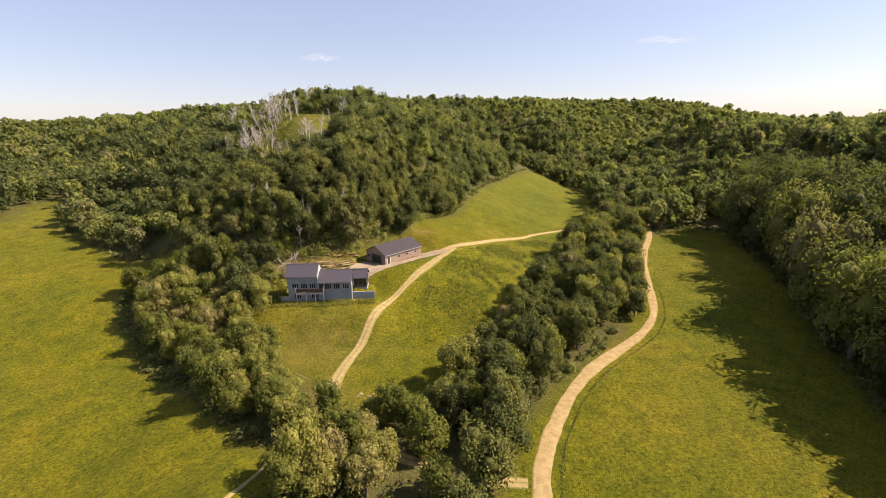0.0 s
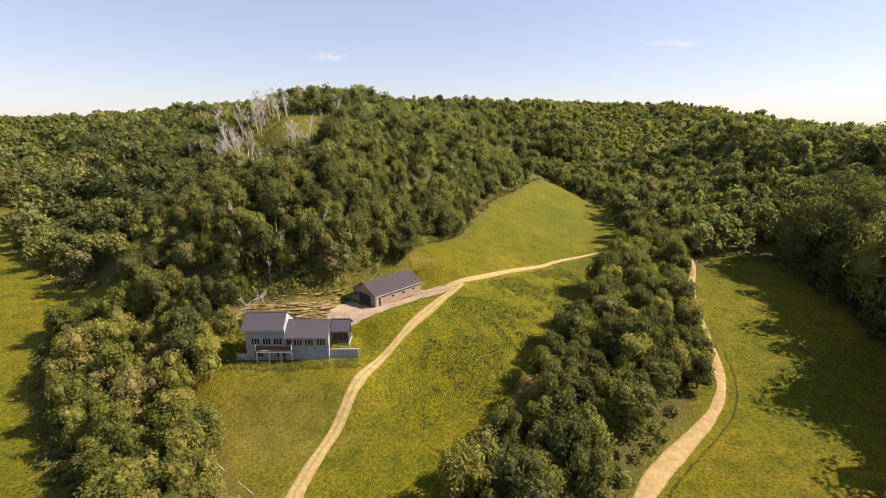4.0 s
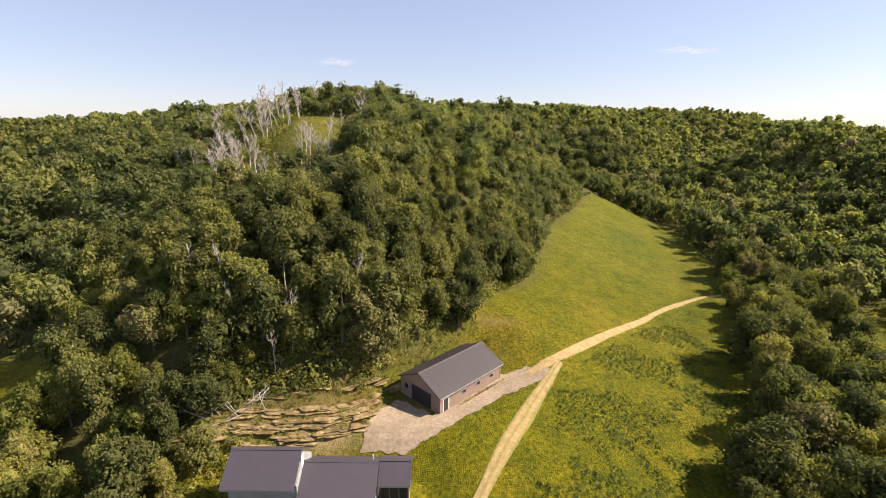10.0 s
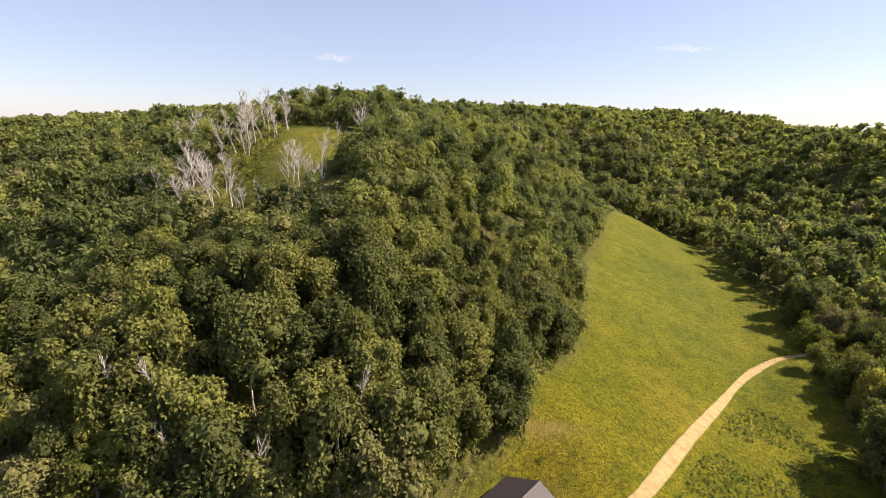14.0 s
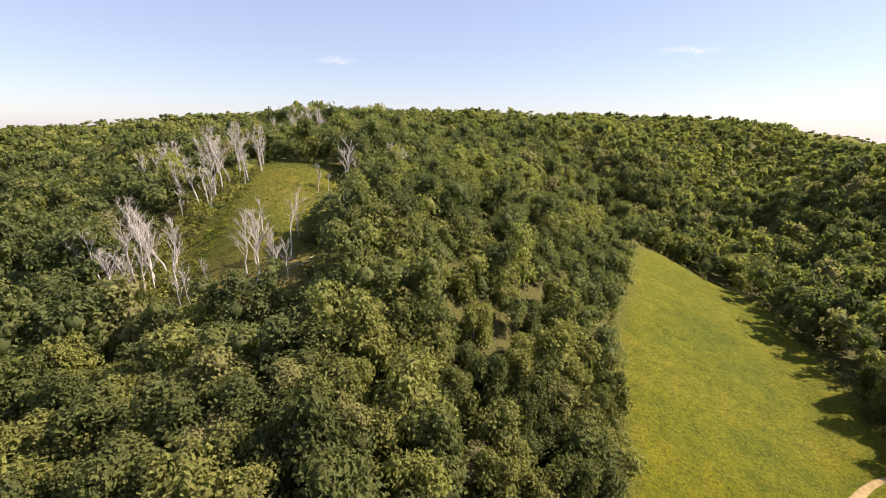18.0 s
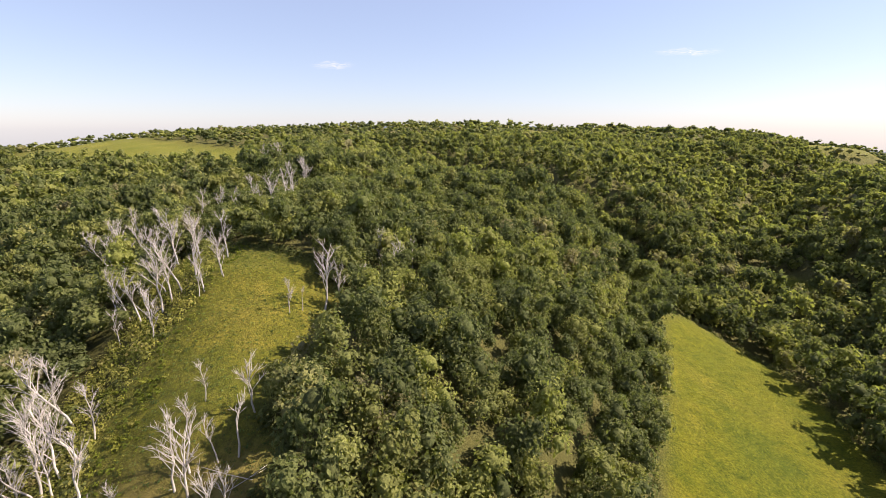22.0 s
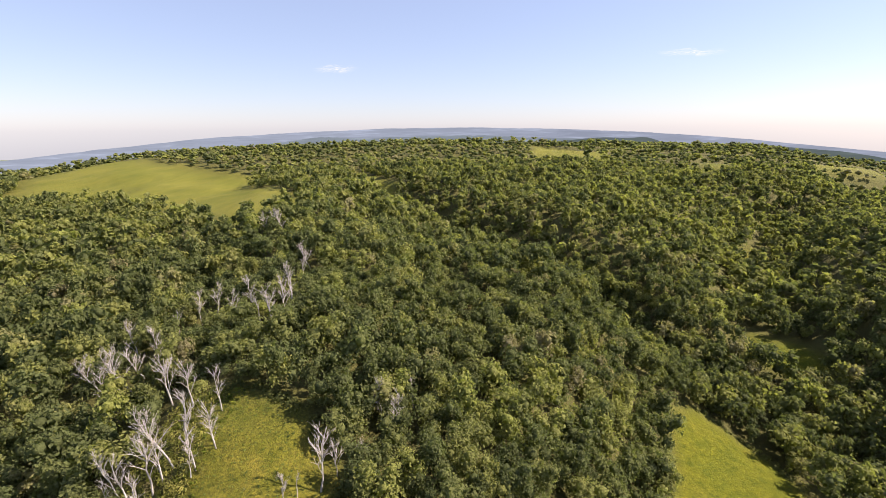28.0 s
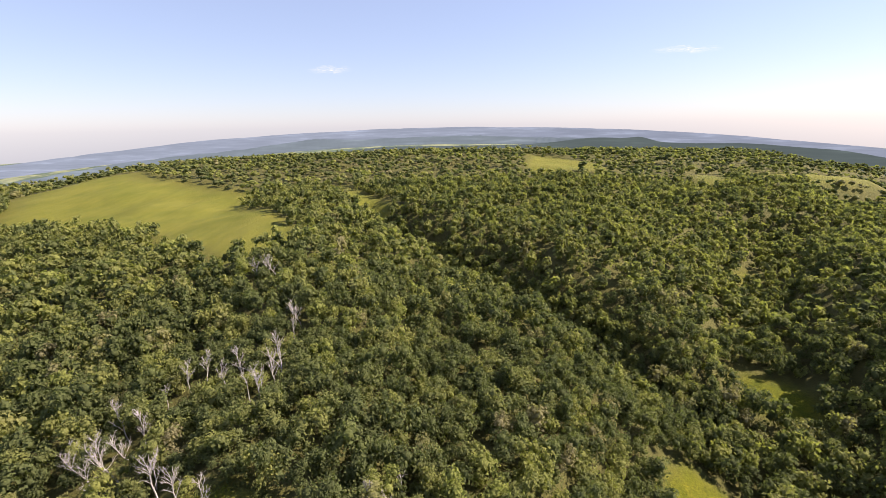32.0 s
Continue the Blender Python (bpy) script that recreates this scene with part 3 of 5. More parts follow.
def siding(parent, x0, x1, y, z0, z1, step=0.3):
    """Shallow vertical battens over a wall that faces -y."""
    n = int((x1 - x0) / step)
    bm = bmesh.new()
    for k in range(1, n):
        x = x0 + (x1 - x0) * k / n
        bmesh.ops.create_cube(bm, size=1.0, matrix=Matrix.Translation((x, y - 0.006, (z0 + z1) / 2)) @ Matrix.Diagonal((0.03, 0.011, z1 - z0, 1)))
    return part("battens", bm, SIDING, parent)


HZ = 6.1
house = thing("house", -27, 104.2, HZ, "blue-grey sided two-storey farmhouse with a dark metal roof", "house")
house_parts_at = house.matrix_world.inverted()


def hp(name, bm, material, label="", parent=None):
    """A part of the house, given in the plan's own metres."""
    bmesh.ops.transform(bm, matrix=house_parts_at, verts=bm.verts[:])
    return part(name, bm, material, parent or house, label)


WX0, WX1, WX2, WX3, WX4 = -35.7, -28.4, -20.3, -16.9, -14.9
FY, BY = 104.2, 109.6
# the shell is drawn about the house's own base
ox, oy, oz = 27.0, -104.2, -HZ


def L(x):
    return x + ox


tall = part("wall", prism([(0, 0), (BY - FY, 0), (BY - FY, 12.6 - HZ), (2.7, 14.8 - HZ), (0, 12.75 - HZ)], 0, L(WX0), L(WX1)), SIDING, house, "tall blue-grey wing wall")
low = part("wall", prism([(0, 0), (BY - FY, 0), (BY - FY, 11.3 - HZ), (2.9, 13.1 - HZ), (0, 11.25 - HZ)], 0, L(WX1) + 0.002, L(WX2)), SIDING, house, "lower wing wall")
siding(tall, L(WX0), L(WX1), 0.0, 0, 12.6 - HZ)
siding(low, L(WX1), L(WX2), 0.0, 0, 11.2 - HZ)
gable_roof(house, L(WX0) - 0.45, L(WX1) - 0.05, -0.75, 12.75 - HZ, 2.7, 15.0 - HZ, 6.1, 12.5 - HZ, SLATE)
gable_roof(house, L(WX1) + 0.002, L(WX2) + 0.15, -0.85, 11.2 - HZ, 2.9, 13.3 - HZ, 6.1, 11.2 - HZ, SLATE)
gable_roof(house, L(WX2) + 0.152, L(WX3) + 0.3, 1.3, 11.55 - HZ, 3.3, 13.2 - HZ, 5.9, 11.5 - HZ, SLATE)
part("flashing", box(L(WX1) + 0.004, L(WX1) + 0.03, 1.9, 2.7, 13.3 - HZ, 14.7 - HZ), TRIM, house, "white wall flashing between the roofs")
part("vent_pipe", prism([(L(-20.9) + 0.07 * math.cos(q), 3.6 + 0.07 * math.sin(q)) for q in (0, 1.05, 2.1, 3.14, 4.19, 5.24)], 2, 12.4 - HZ, 13.7 - HZ), TRIM, house, "white roof vent pipe")
for x in (L(WX0), L(WX2) - 0.14):
    part("corner_board", box(x - 0.02, x + 0.16, -0.035, -0.001, 0, 11.1 - HZ), TRIM if x > 0 else SIDING, house)
# windows, in threes
for x0, z0, wall_z in ((-34.6, 9.75, 0), (-32.5, 9.75, 0), (-30.45, 9.75, 0), (-34.2, 7.1, 0), (-30.1, 7.05, 0)):
    for k in range(3):
        window_part(house, L(x0) + k * 0.52, z0 - HZ, 0.0, 0.36, 1.15)
for x0 in (-26.7, -24.6, -22.4):
    for k in range(3):
        window_part(house, L(x0) + k * 0.52, 9.45 - HZ, 0.0, 0.36, 1.25)
door = part("door", box(L(-28.15), L(-27.2), -0.04, 0.05, 9.0 - HZ, 11.0 - HZ, 0.02), DARK, house, "dark glazed balcony door")
part("door_handle", box(L(-27.35), L(-27.3), -0.1, -0.041, 9.9 - HZ, 10.05 - HZ), TRIM, door)
door = part("door", box(L(-29.0), L(-28.5), -0.04, 0.05, 6.2 - HZ, 8.2 - HZ, 0.02), DARK, house, "dark lower door")
part("door_handle", box(L(-28.62), L(-28.57), -0.1, -0.041, 7.1 - HZ, 7.25 - HZ), TRIM, door)
# balcony
bal = part("balcony", box(L(-33.6), L(-26.9), -1.15, -0.04, 8.75 - HZ, 8.93 - HZ, 0.01), DECK, house, "timber balcony with a dark railing")
for k in range(12):
    x = L(-33.6) + 6.7 * k / 12
    part("board", box(x + 0.01, x + 0.548, -1.17, -0.05, 8.934 - HZ, 8.965 - HZ), DECK, bal)
for x in (-33.5, -31.2, -29.0, -27.0):
    part("post", box(L(x) - 0.07, L(x) + 0.07, -1.13, -0.99, 0.0, 8.75 - HZ), TRIM, bal, "white post")
part("beam", box(L(-33.6), L(-26.9), -1.18, -1.0, 8.55 - HZ, 8.749 - HZ), TRIM, bal)
part("top_rail", box(L(-33.6), L(-26.9), -1.17, -1.07, 9.93 - HZ, 10.0 - HZ), BROWN, bal)
part("rail_panel", box(L(-33.5), L(-27.0), -1.14, -1.1, 9.05 - HZ, 9.85 - HZ), BROWN, bal, "dark brown railing panel")
for x in (-33.55, -26.95):
    part("rail_post", box(L(x) - 0.06, L(x) + 0.06, -1.19, -1.05, 8.966 - HZ, 10.15 - HZ), TRIM, bal)
    part("side_rail", box(L(x) - 0.03, L(x) + 0.03, -1.04, -0.05, 9.93 - HZ, 10.0 - HZ), TRIM, bal)
# screened porch on the end
por = part("porch", box(L(WX2) + 0.2, L(WX3), 1.75, 5.4, 9.0 - HZ, 9.6 - HZ), BROWN, house, "screened end porch with dark openings")
for k in range(4):
    x = L(WX2) + 0.25 + k * 1.02
    part("post", box(x, x + 0.12, 1.77, 1.9, 9.6 - HZ, 11.75 - HZ), BROWN, por)
    if k < 3:
        part("screen", box(x + 0.13, x + 1.01, 1.82, 1.86, 9.6 - HZ, 11.5 - HZ), GLASS, por)
part("rear_wall", box(L(WX2) + 0.2, L(WX3), 5.2, 5.4, 9.6 - HZ, 11.6 - HZ), SIDING, por)
part("chair", box(L(-18.2), L(-17.7), 2.4, 2.9, 9.6 - HZ, 10.3 - HZ, 0.08), TRIM, por, "pale porch seat")
part("foundation", box(L(WX2) + 0.2, L(WX3), 1.8, 5.38, 0, 8.998 - HZ), SIDING, house)
bm = prism([(0.802, 0), (0.802, 8.22 - HZ), (1.74, 9.16 - HZ), (5.5, 9.5 - HZ), (5.5, 0)], 0, 0, 5.2)
for v in bm.verts:
    if v.co.x > 5 and v.co.z > 0.5:
        v.co.z -= 0.75 * (v.co.z - 1.2)
bank = new("grass_bank", bpy.data.meshes.new("grass_bank"))
bm.to_mesh(bank.data), bm.free()
bank.data.materials.append(GRASS)
bank.matrix_world = house.matrix_world @ Matrix.Translation((L(WX2) + 0.004, 0, 0))
tagged(bank, "grassy bank held by the retaining wall", "ground", kind="structure")
part("retaining_wall", box(L(WX2) + 0.002, L(WX4), 0.55, 0.8, 0.0, 8.25 - HZ, 0.02), SIDING, house, "grey retaining wall with a pale cap")
part("wall_cap", box(L(WX2) + 0.002, L(WX4) + 0.06, 0.52, 0.83, 8.254 - HZ, 8.3 - HZ), FASCIA, house)
part("garden_wall", box(L(WX0) - 2.2, L(WX0) - 0.002, 0.1, 0.35, 0.0, 1.5, 0.02), CONCRETE, house, "low concrete wing wall")

# ---- the shed ----
SZ = 10.0
shed = thing("shed", -11.85, 128.2, SZ, "long tan metal-sided shed with a charcoal roof", "shed", rz=45.6)
SL, SW, SE, SR = 6.8, 4.2, 2.75, 4.85
part("wall", prism([(-SW, 0), (SW, 0), (SW, SE), (0, SR - 0.05), (-SW, SE)], 0, -SL, SL), TAN, shed)
gable_roof(shed, -SL - 0.3, SL + 0.3, -SW - 0.35, SE - 0.12, 0.0, SR, SW + 0.35, SE - 0.12, SHED_SLATE, 0.12)
bm = bmesh.new()
for k in range(1, 34):
    bmesh.ops.create_cube(bm, size=1.0, matrix=Matrix.Translation((-SL + 2 * SL * k / 34, -SW - 0.01, SE / 2)) @ Matrix.Diagonal((0.04, 0.008, SE - 0.1, 1)))
part("ribs", bm, TAN, shed)
gar = part("garage_door", box(-SL - 0.06, -SL - 0.002, -2.4, 1.7, 0.02, 2.45), DARK, shed, "dark overhead garage door")
for k in range(5):
    part("door_panel", box(-SL - 0.085, -SL - 0.062, -2.35, 1.65, 0.05 + k * 0.48, 0.49 + k * 0.48), DARK, gar)
win = part("window", box(-SL - 0.05, -SL - 0.002, 2.5, 3.3, 1.3, 2.0), GLASS, shed)
part("window_frame", box(-SL - 0.03, -SL - 0.001, 2.4, 3.4, 1.2, 2.1), FASCIA, win)
door = part("door", box(-SL + 0.75, -SL + 1.65, -SW - 0.05, -SW - 0.002, 0.03, 2.1), DARK, shed, "dark entry door")
part("door_frame", box(-SL + 0.55, -SL + 1.85, -SW - 0.04, -SW - 0.001, 0.0, 2.25), TRIM, door)
for x in (-2.2, 1.0, 4.2):
    win = part("window", box(x, x + 0.75, -SW - 0.06, -SW - 0.002, 1.35, 1.85), GLASS, shed)
    part("window_frame", box(x - 0.1, x + 0.85, -SW - 0.045, -SW - 0.001, 1.25, 1.95), FASCIA, win)
part("corner_trim", box(-SL - 0.03, -SL + 0.12, -SW - 0.03, -SW + 0.1, 0, SE - 0.15), TAN, shed)
part("corner_trim", box(SL - 0.12, SL + 0.03, -SW - 0.03, -SW + 0.1, 0, SE - 0.15), TAN, shed)
part("foundation", box(-SL - 0.06, SL + 0.06, -SW - 0.09, SW + 0.06, -0.5, 0.12), CONCRETE, shed)
# stacked stones and timber along the shed's foot
rs = random.Random(4)
for k in range(22):
    x = -3.6 + k * 0.5 + rs.uniform(-0.1, 0.1)
    h = rs.uniform(0.18, 0.4)
    st = thing("stone", 0, 0, 0, "rough pale edging stone along the shed wall", "stone", "edging stones along the shed")
    bm = box(-0.22, 0.22, -0.17, 0.17, 0, h, 0.05)
    for v in bm.verts:
        v.co += Vector((rs.uniform(-0.05, 0.05), rs.uniform(-0.05, 0.05), 0))
    part("block", bm, LIMESTONE, st)
    p = shed.matrix_world @ Vector((x, -SW - 0.55, 0.06))
    st.matrix_world = Matrix.Translation(p) @ pose(0, 0, 0, 0, 0, rs.uniform(0, 90))


# ---- trees ----
RN = np.random.RandomState(7)
ICO_V = np.array([(0, 0, 1)] + [(0.894 * math.cos(a * 1.2566), 0.894 * math.sin(a * 1.2566), 0.447) for a in range(5)]
                 + [(0.894 * math.cos(a * 1.2566 + 0.628), 0.894 * math.sin(a * 1.2566 + 0.628), -0.447) for a in range(5)] + [(0, 0, -1)])
ICO_F = np.array([(0, 1 + k, 1 + (k + 1) % 5) for k in range(5)] + [(1 + k, 6 + k, 1 + (k + 1) % 5) for k in range(5)]
                 + [(1 + (k + 1) % 5, 6 + k, 6 + (k + 1) % 5) for k in range(5)] + [(6 + k, 11, 6 + (k + 1) % 5) for k in range(5)])


def crown(rnd, lobes, leaves, size, core=0.8, tall=1.0):
    """A crown about 1 m in radius, from z 0 to 1.6: leafy lobes with a dense core. Vertices and triangles."""
    c, r = [], []
    for k in range(lobes):
        a, q = rnd.uniform(0, 6.283), math.sqrt(rnd.uniform(0.02, 1))
        z = rnd.uniform(0.25, 1.35) * tall
        q *= 0.76 * math.sin(min(1.0, (z / tall) / 0.55) * 1.57) * (1.0 if z < 0.9 * tall else 0.74)
        c.append((q * math.cos(a), q * math.sin(a), z))
        r.append(rnd.uniform(0.28, 0.5))
    c, r = np.array(c), np.array(r)
    verts, tris, n = [], [], 0
    for ci, ri in zip(c, r):
        v = ICO_V * (ri * core * rnd.uniform(0.66, 1.24, (12, 1))) * (1, 1, 0.85) + ci
        verts.append(v), tris.append(ICO_F + n)
        n += 12
    pick = rnd.randint(0, lobes, leaves)
    d = rnd.randn(leaves, 3) + (0, 0, 0.35)
    d /= np.linalg.norm(d, axis=1)[:, None]
    at = c[pick] + d * (r[pick] * rnd.uniform(0.78, 1.12, leaves))[:, None] * (1, 1, 0.85)
    nrm = d * 0.5 + (0, 0, 0.55) + rnd.randn(leaves, 3) * 0.45
    nrm /= np.linalg.norm(nrm, axis=1)[:, None]
    u = np.cross(nrm, rnd.randn(leaves, 3))
    u /= np.linalg.norm(u, axis=1)[:, None]
    w = np.cross(nrm, u)
    s = size * rnd.uniform(0.6, 1.3, (leaves, 1))
    bend = nrm * s * 0.25
    q = np.stack([at + u * s - bend, at + w * s * 0.6, at - u * s - bend, at - w * s * 0.6], 1).reshape(-1, 3)
    verts.append(q)
    k = np.arange(leaves)[:, None] * 4 + n
    tris.append(np.concatenate([k + (0, 1, 2), k + (0, 2, 3)]))
    return np.concatenate(verts), np.concatenate(tris)


def trunk_mesh(rnd, h, r):
    """A bent trunk with a few limbs, up into the crown."""
    lean = [(rnd.uniform(-0.04, 0.04) * h * k / 4, rnd.uniform(-0.04, 0.04) * h * k / 4, h * k / 4) for k in range(5)]
    lean[0] = (0, 0, -0.4)
    pieces = [tube(lean, [r * f for f in (1.25, 0.95, 0.8, 0.55, 0.2)], 7)]
    for k in range(5):
        b = Vector(lean[2]).lerp(Vector(lean[3]), rnd.uniform(-0.6, 1))
        a = rnd.uniform(0, 6.283)
        o = Vector((math.cos(a), math.sin(a), 0.9)) * h * 0.2
        pieces.append(tube([b, b + o * 0.5 + Vector((0, 0, 0.1)), b + o], [r * 0.4, r * 0.28, r * 0.1], 5))
    return joined(pieces)


def make_tree(name, label, group, seed, h, w, leafmat, leaves, size, tall=1.0):
    """A broadleaf tree with its base at the origin: h high, crown w wide."""
    rnd = np.random.RandomState(seed)
    ob = tagged(new(name), label, "tree", group)
    base = 0.1 * h
    v, t = crown(rnd, 19, leaves, size, 0.6, tall)
    v = v * (w / 2, w / 2, (h - base) / (1.75 * tall)) + (0, 0, base)
    me = big_mesh("crown", v, t, leafmat, {"shade": np.zeros(len(v))})
    part("crown", me, leafmat, ob)
    v, f = trunk_mesh(rnd, h * 0.72, 0.02 * h + 0.04)
    part("trunk", mesh_of("trunk", v, f, BARK, True), BARK, ob)
    return ob


def scatter(corners, spacing, seed, test=None):
    """Loose, even places inside an outline."""
    rnd = np.random.RandomState(seed)
    xs, ys = [p[0] for p in corners], [p[1] for p in corners]
    gx_, gy_ = np.meshgrid(np.arange(min(xs), max(xs), spacing), np.arange(min(ys), max(ys), spacing * 0.87))
    gx_ = gx_ + (np.arange(gx_.shape[0]) % 2)[:, None] * spacing / 2
    x = (gx_ + rnd.uniform(-0.36, 0.36, gx_.shape) * spacing).ravel()
    y = (gy_ + rnd.uniform(-0.36, 0.36, gx_.shape) * spacing).ravel()
    ok = inside(x, y, corners)
    if test is not None:
        ok &= test(x, y)
    return np.stack([x[ok], y[ok]], -1)


def stature(x, y):
    """Woods on the brow below the hilltop clearing stay low."""
    low = 0.3 * np.exp(-((x + 48) / 24) ** 2 - ((y - 162) / 17) ** 2) + 0.5 * np.exp(-((x + 77) / 10) ** 2) * smooth(180, 200, y) * smooth(285, 250, y)
    return 1 - np.minimum(0.55, low + 0.45 * np.exp(-((x + 78) / 13) ** 2 - ((y - 300) / 13) ** 2))


def plant(proto, places, seed, low=0.75, high=1.25, sink=0.1):
    rnd = np.random.RandomState(seed)
    for n, (x, y) in enumerate(places):
        s, st = rnd.uniform(low, high), float(stature(x, y))
        o = proto[n % len(proto)]
        m = Matrix.Translation((x, y, float(sheet_z(x, y)) - sink)) @ pose(0, 0, 0, 0, 0, rnd.uniform(0, 360)) @ Matrix.Diagonal((s, s, s * rnd.uniform(0.88, 1.15), 1))
        copy_thing(o, m).scale = (s, s, s * st * rnd.uniform(0.9, 1.12))


def away(protos):
    """Takes the patterns out, once their copies stand."""
    for o in protos:
        for k in (*o.children_recursive, o):
            bpy.data.objects.remove(k)


def clear_of(x, y, margin):
    """Wooded with the given margin all round."""
    ok = wooded(x, y)
    for a in range(8):
        ok &= wooded(x + margin * math.cos(a * 0.785), y + margin * math.sin(a * 0.785))
    return ok


CREEK = [(8, 42), (12, 64), (23.6, 80), (42.6, 97.2), (51, 112.3), (61, 135), (72, 159), (92, 178), (84, 204), (74, 204), (62, 178), (47, 147), (26.5, 113), (9.5, 89), (0, 76), (-6, 66), (-4, 52), (2, 40)]
ROW = [(-20, 46), (-26, 59), (-38, 70), (-56, 86), (-74, 104), (-86, 122), (-64, 118), (-48, 102), (-37, 88), (-26, 74), (-19, 64), (-7, 66), (-3, 50)]
NOOK = [(-77, 135), (-70, 125), (-63, 116), (-50, 104), (-44, 97), (-40, 99), (-43, 118), (-40, 126), (-60, 140), (-84, 146)]
NEAR_SPUR = [(-88, 149), (-70, 142), (-60, 138), (-42, 122), (-34, 123), (-26, 125.4), (-15.5, 134.4), (-8.6, 143), (-4.6, 153), (6, 168), (12, 186), (-12, 186), (-40, 158), (-70, 172), (-96, 150)]
EAST_EDGE = [(68, 24), (73, 50), (82, 74), (93, 102), (104, 132), (114, 170), (134, 172), (132, 130), (124, 100), (114, 60), (104, 30)]

def off_track(x, y):
    ok = np.ones(np.shape(x), bool)
    for x0, y0, x1, y1 in ((-19.4, 76, -18.4, 68), (-18.4, 68, -6, 57), (-6, 57, 12, 52), (12, 40, 22, 70), (22, 70, 43, 89), (43, 89, 59.5, 109), (59.5, 109, 84, 170), (-26.5, 42, -24.4, 57)):
        t = np.clip(((x - x0) * (x1 - x0) + (y - y0) * (y1 - y0)) / ((x1 - x0) ** 2 + (y1 - y0) ** 2), 0, 1)
        ok &= np.hypot(x - x0 - t * (x1 - x0), y - y0 - t * (y1 - y0)) > (1.5 if y0 in (68, 57) and x0 < 0 else 3.4)
    return ok


near, spur, rowt, tallt = [], [], [], []
for k, (h, w) in enumerate(((12, 9.0), (10.8, 8.2), (13.2, 9.6), (9.8, 8.0), (11.6, 7.8))):
    near.append(make_tree("tree", "%s-green broadleaf tree with a full uneven crown" % ("olive" if k % 2 else "dark"), "trees round the meadows", 20 + k, h, w, LEAF_ROW if k % 2 else LEAF, 2600, 0.06))
    spur.append(make_tree("woodland_tree", "tall dark-green oak at the front of the spur woods", "oaks of the spur woods", 30 + k, h, w, LEAF, 2600, 0.06))
for k, (h, w) in enumerate(((8.5, 6.6), (7, 5.8), (9.5, 6.4), (6.2, 5.6))):
    rowt.append(make_tree("hedgerow_tree", "olive-green young tree in the meadow hedgerow", "trees of the hedgerow", 40 + k, h, w, LEAF_ROW, 2400, 0.062))
for k, (h, w) in enumerate(((21, 15), (24, 17), (19, 14))):
    tallt.append(make_tree("tree", "tall dark-green broadleaf tree shading the lane meadow", "tall trees east of the lane", 50 + k, h, w, LEAF, 4600, 0.042))
plant(near, scatter(CREEK, 5.2, 1, off_track), 11, 0.62, 0.98)
# trees that overhang the lane's west side
verge = flowing([row for row in LANE if 99 < row[1] < 165], 3.6)
plant(near, [(x - 4.0, y + 1.0) for x, y, _ in verge], 16, 0.62, 0.85)
plant(rowt, scatter(ROW, 4.1, 2, off_track), 12, 0.72, 1.1)
plant(near, scatter(NOOK, 4.6, 3), 13, 0.45, 0.8)
plant(spur, scatter(NEAR_SPUR, 5.0, 4), 14, 0.7, 1.05)
plant(tallt, scatter(EAST_EDGE, 6.4, 5), 15, 0.95, 1.2)
away(near + spur + rowt + tallt)


# the wider woods, too many to count
def wood(name, label, places, kinds, lobes, leaves, size, material, low, high, h, w, seed, core=0.74):
    rnd = np.random.RandomState(seed)
    made = [crown(rnd, lobes, leaves, size, core) for k in range(kinds)]
    z = sheet_z(places[:, 0], places[:, 1])
    vs, ts, sh, n = [], [], [], 0
    kind = rnd.randint(0, kinds, len(places))
    for k, (v, t) in enumerate(made):
        at = np.concatenate([places[kind == k], z[kind == k][:, None]], 1)
        m = len(at)
        s = rnd.uniform(low, high, (m, 1))
        a = rnd.uniform(0, 6.283, (m, 1))
        hh, ww = h * s * stature(at[:, 0], at[:, 1])[:, None] * rnd.uniform(0.85, 1.15, (m, 1)), w * s / 2
        x = (v[:, 0] * np.cos(a) - v[:, 1] * np.sin(a)) * ww
        y = (v[:, 0] * np.sin(a) + v[:, 1] * np.cos(a)) * ww
        zz = (v[:, 2] + 0.12) / 1.87 * hh
        vs.append((np.stack([x, y, zz], -1) + at[:, None]).reshape(-1, 3))
        ts.append((t[None] + (np.arange(m) * len(v))[:, None, None] + n).reshape(-1, 3))
        sh.append(np.repeat(np.clip(0.47 + 0.25 * rnd.randn(m), 0.02, 0.98), len(v)))
        n += m * len(v)
    me = big_mesh(name, np.concatenate(vs), np.concatenate(ts), material, {"shade": np.concatenate(sh)})
    return tagged(new(name, me), label, "woods", kind="stuff")


TAKEN = [CREEK, ROW, NOOK, NEAR_SPUR, EAST_EDGE]


# bare trees standing in the woods west of the clearing and along the crest: x, y, height against the pattern
CREST_SNAGS = [(-111, 267, 1.2), (-103.5, 263, 1.3), (-104.7, 269.6, 1.25), (-103.6, 273.8, 1.2), (-91.2, 258.6, 1.3), (-86, 252, 1.25), (-108, 258.4, 1.2), (-112, 279, 1.1), (-87.4, 292.3, 1.2),
               (-84.6, 297, 1.25), (-77, 285.7, 1.3), (-71, 281.7, 1.35), (-70.8, 291, 1.3), (-69, 294.5, 1.3), (-98.3, 301, 1.15), (-102, 297, 1.1), (-106.4, 290.5, 1.1), (-108.6, 377, 1.3),
               (-104, 376.5, 1.35), (-99.5, 380, 1.3), (-74, 331, 1.25), (-74, 321, 1.25)]
SNAG_STRIP = [(-80, 186), (-66, 183), (-66, 215), (-64, 250), (-82, 250), (-83, 215)]


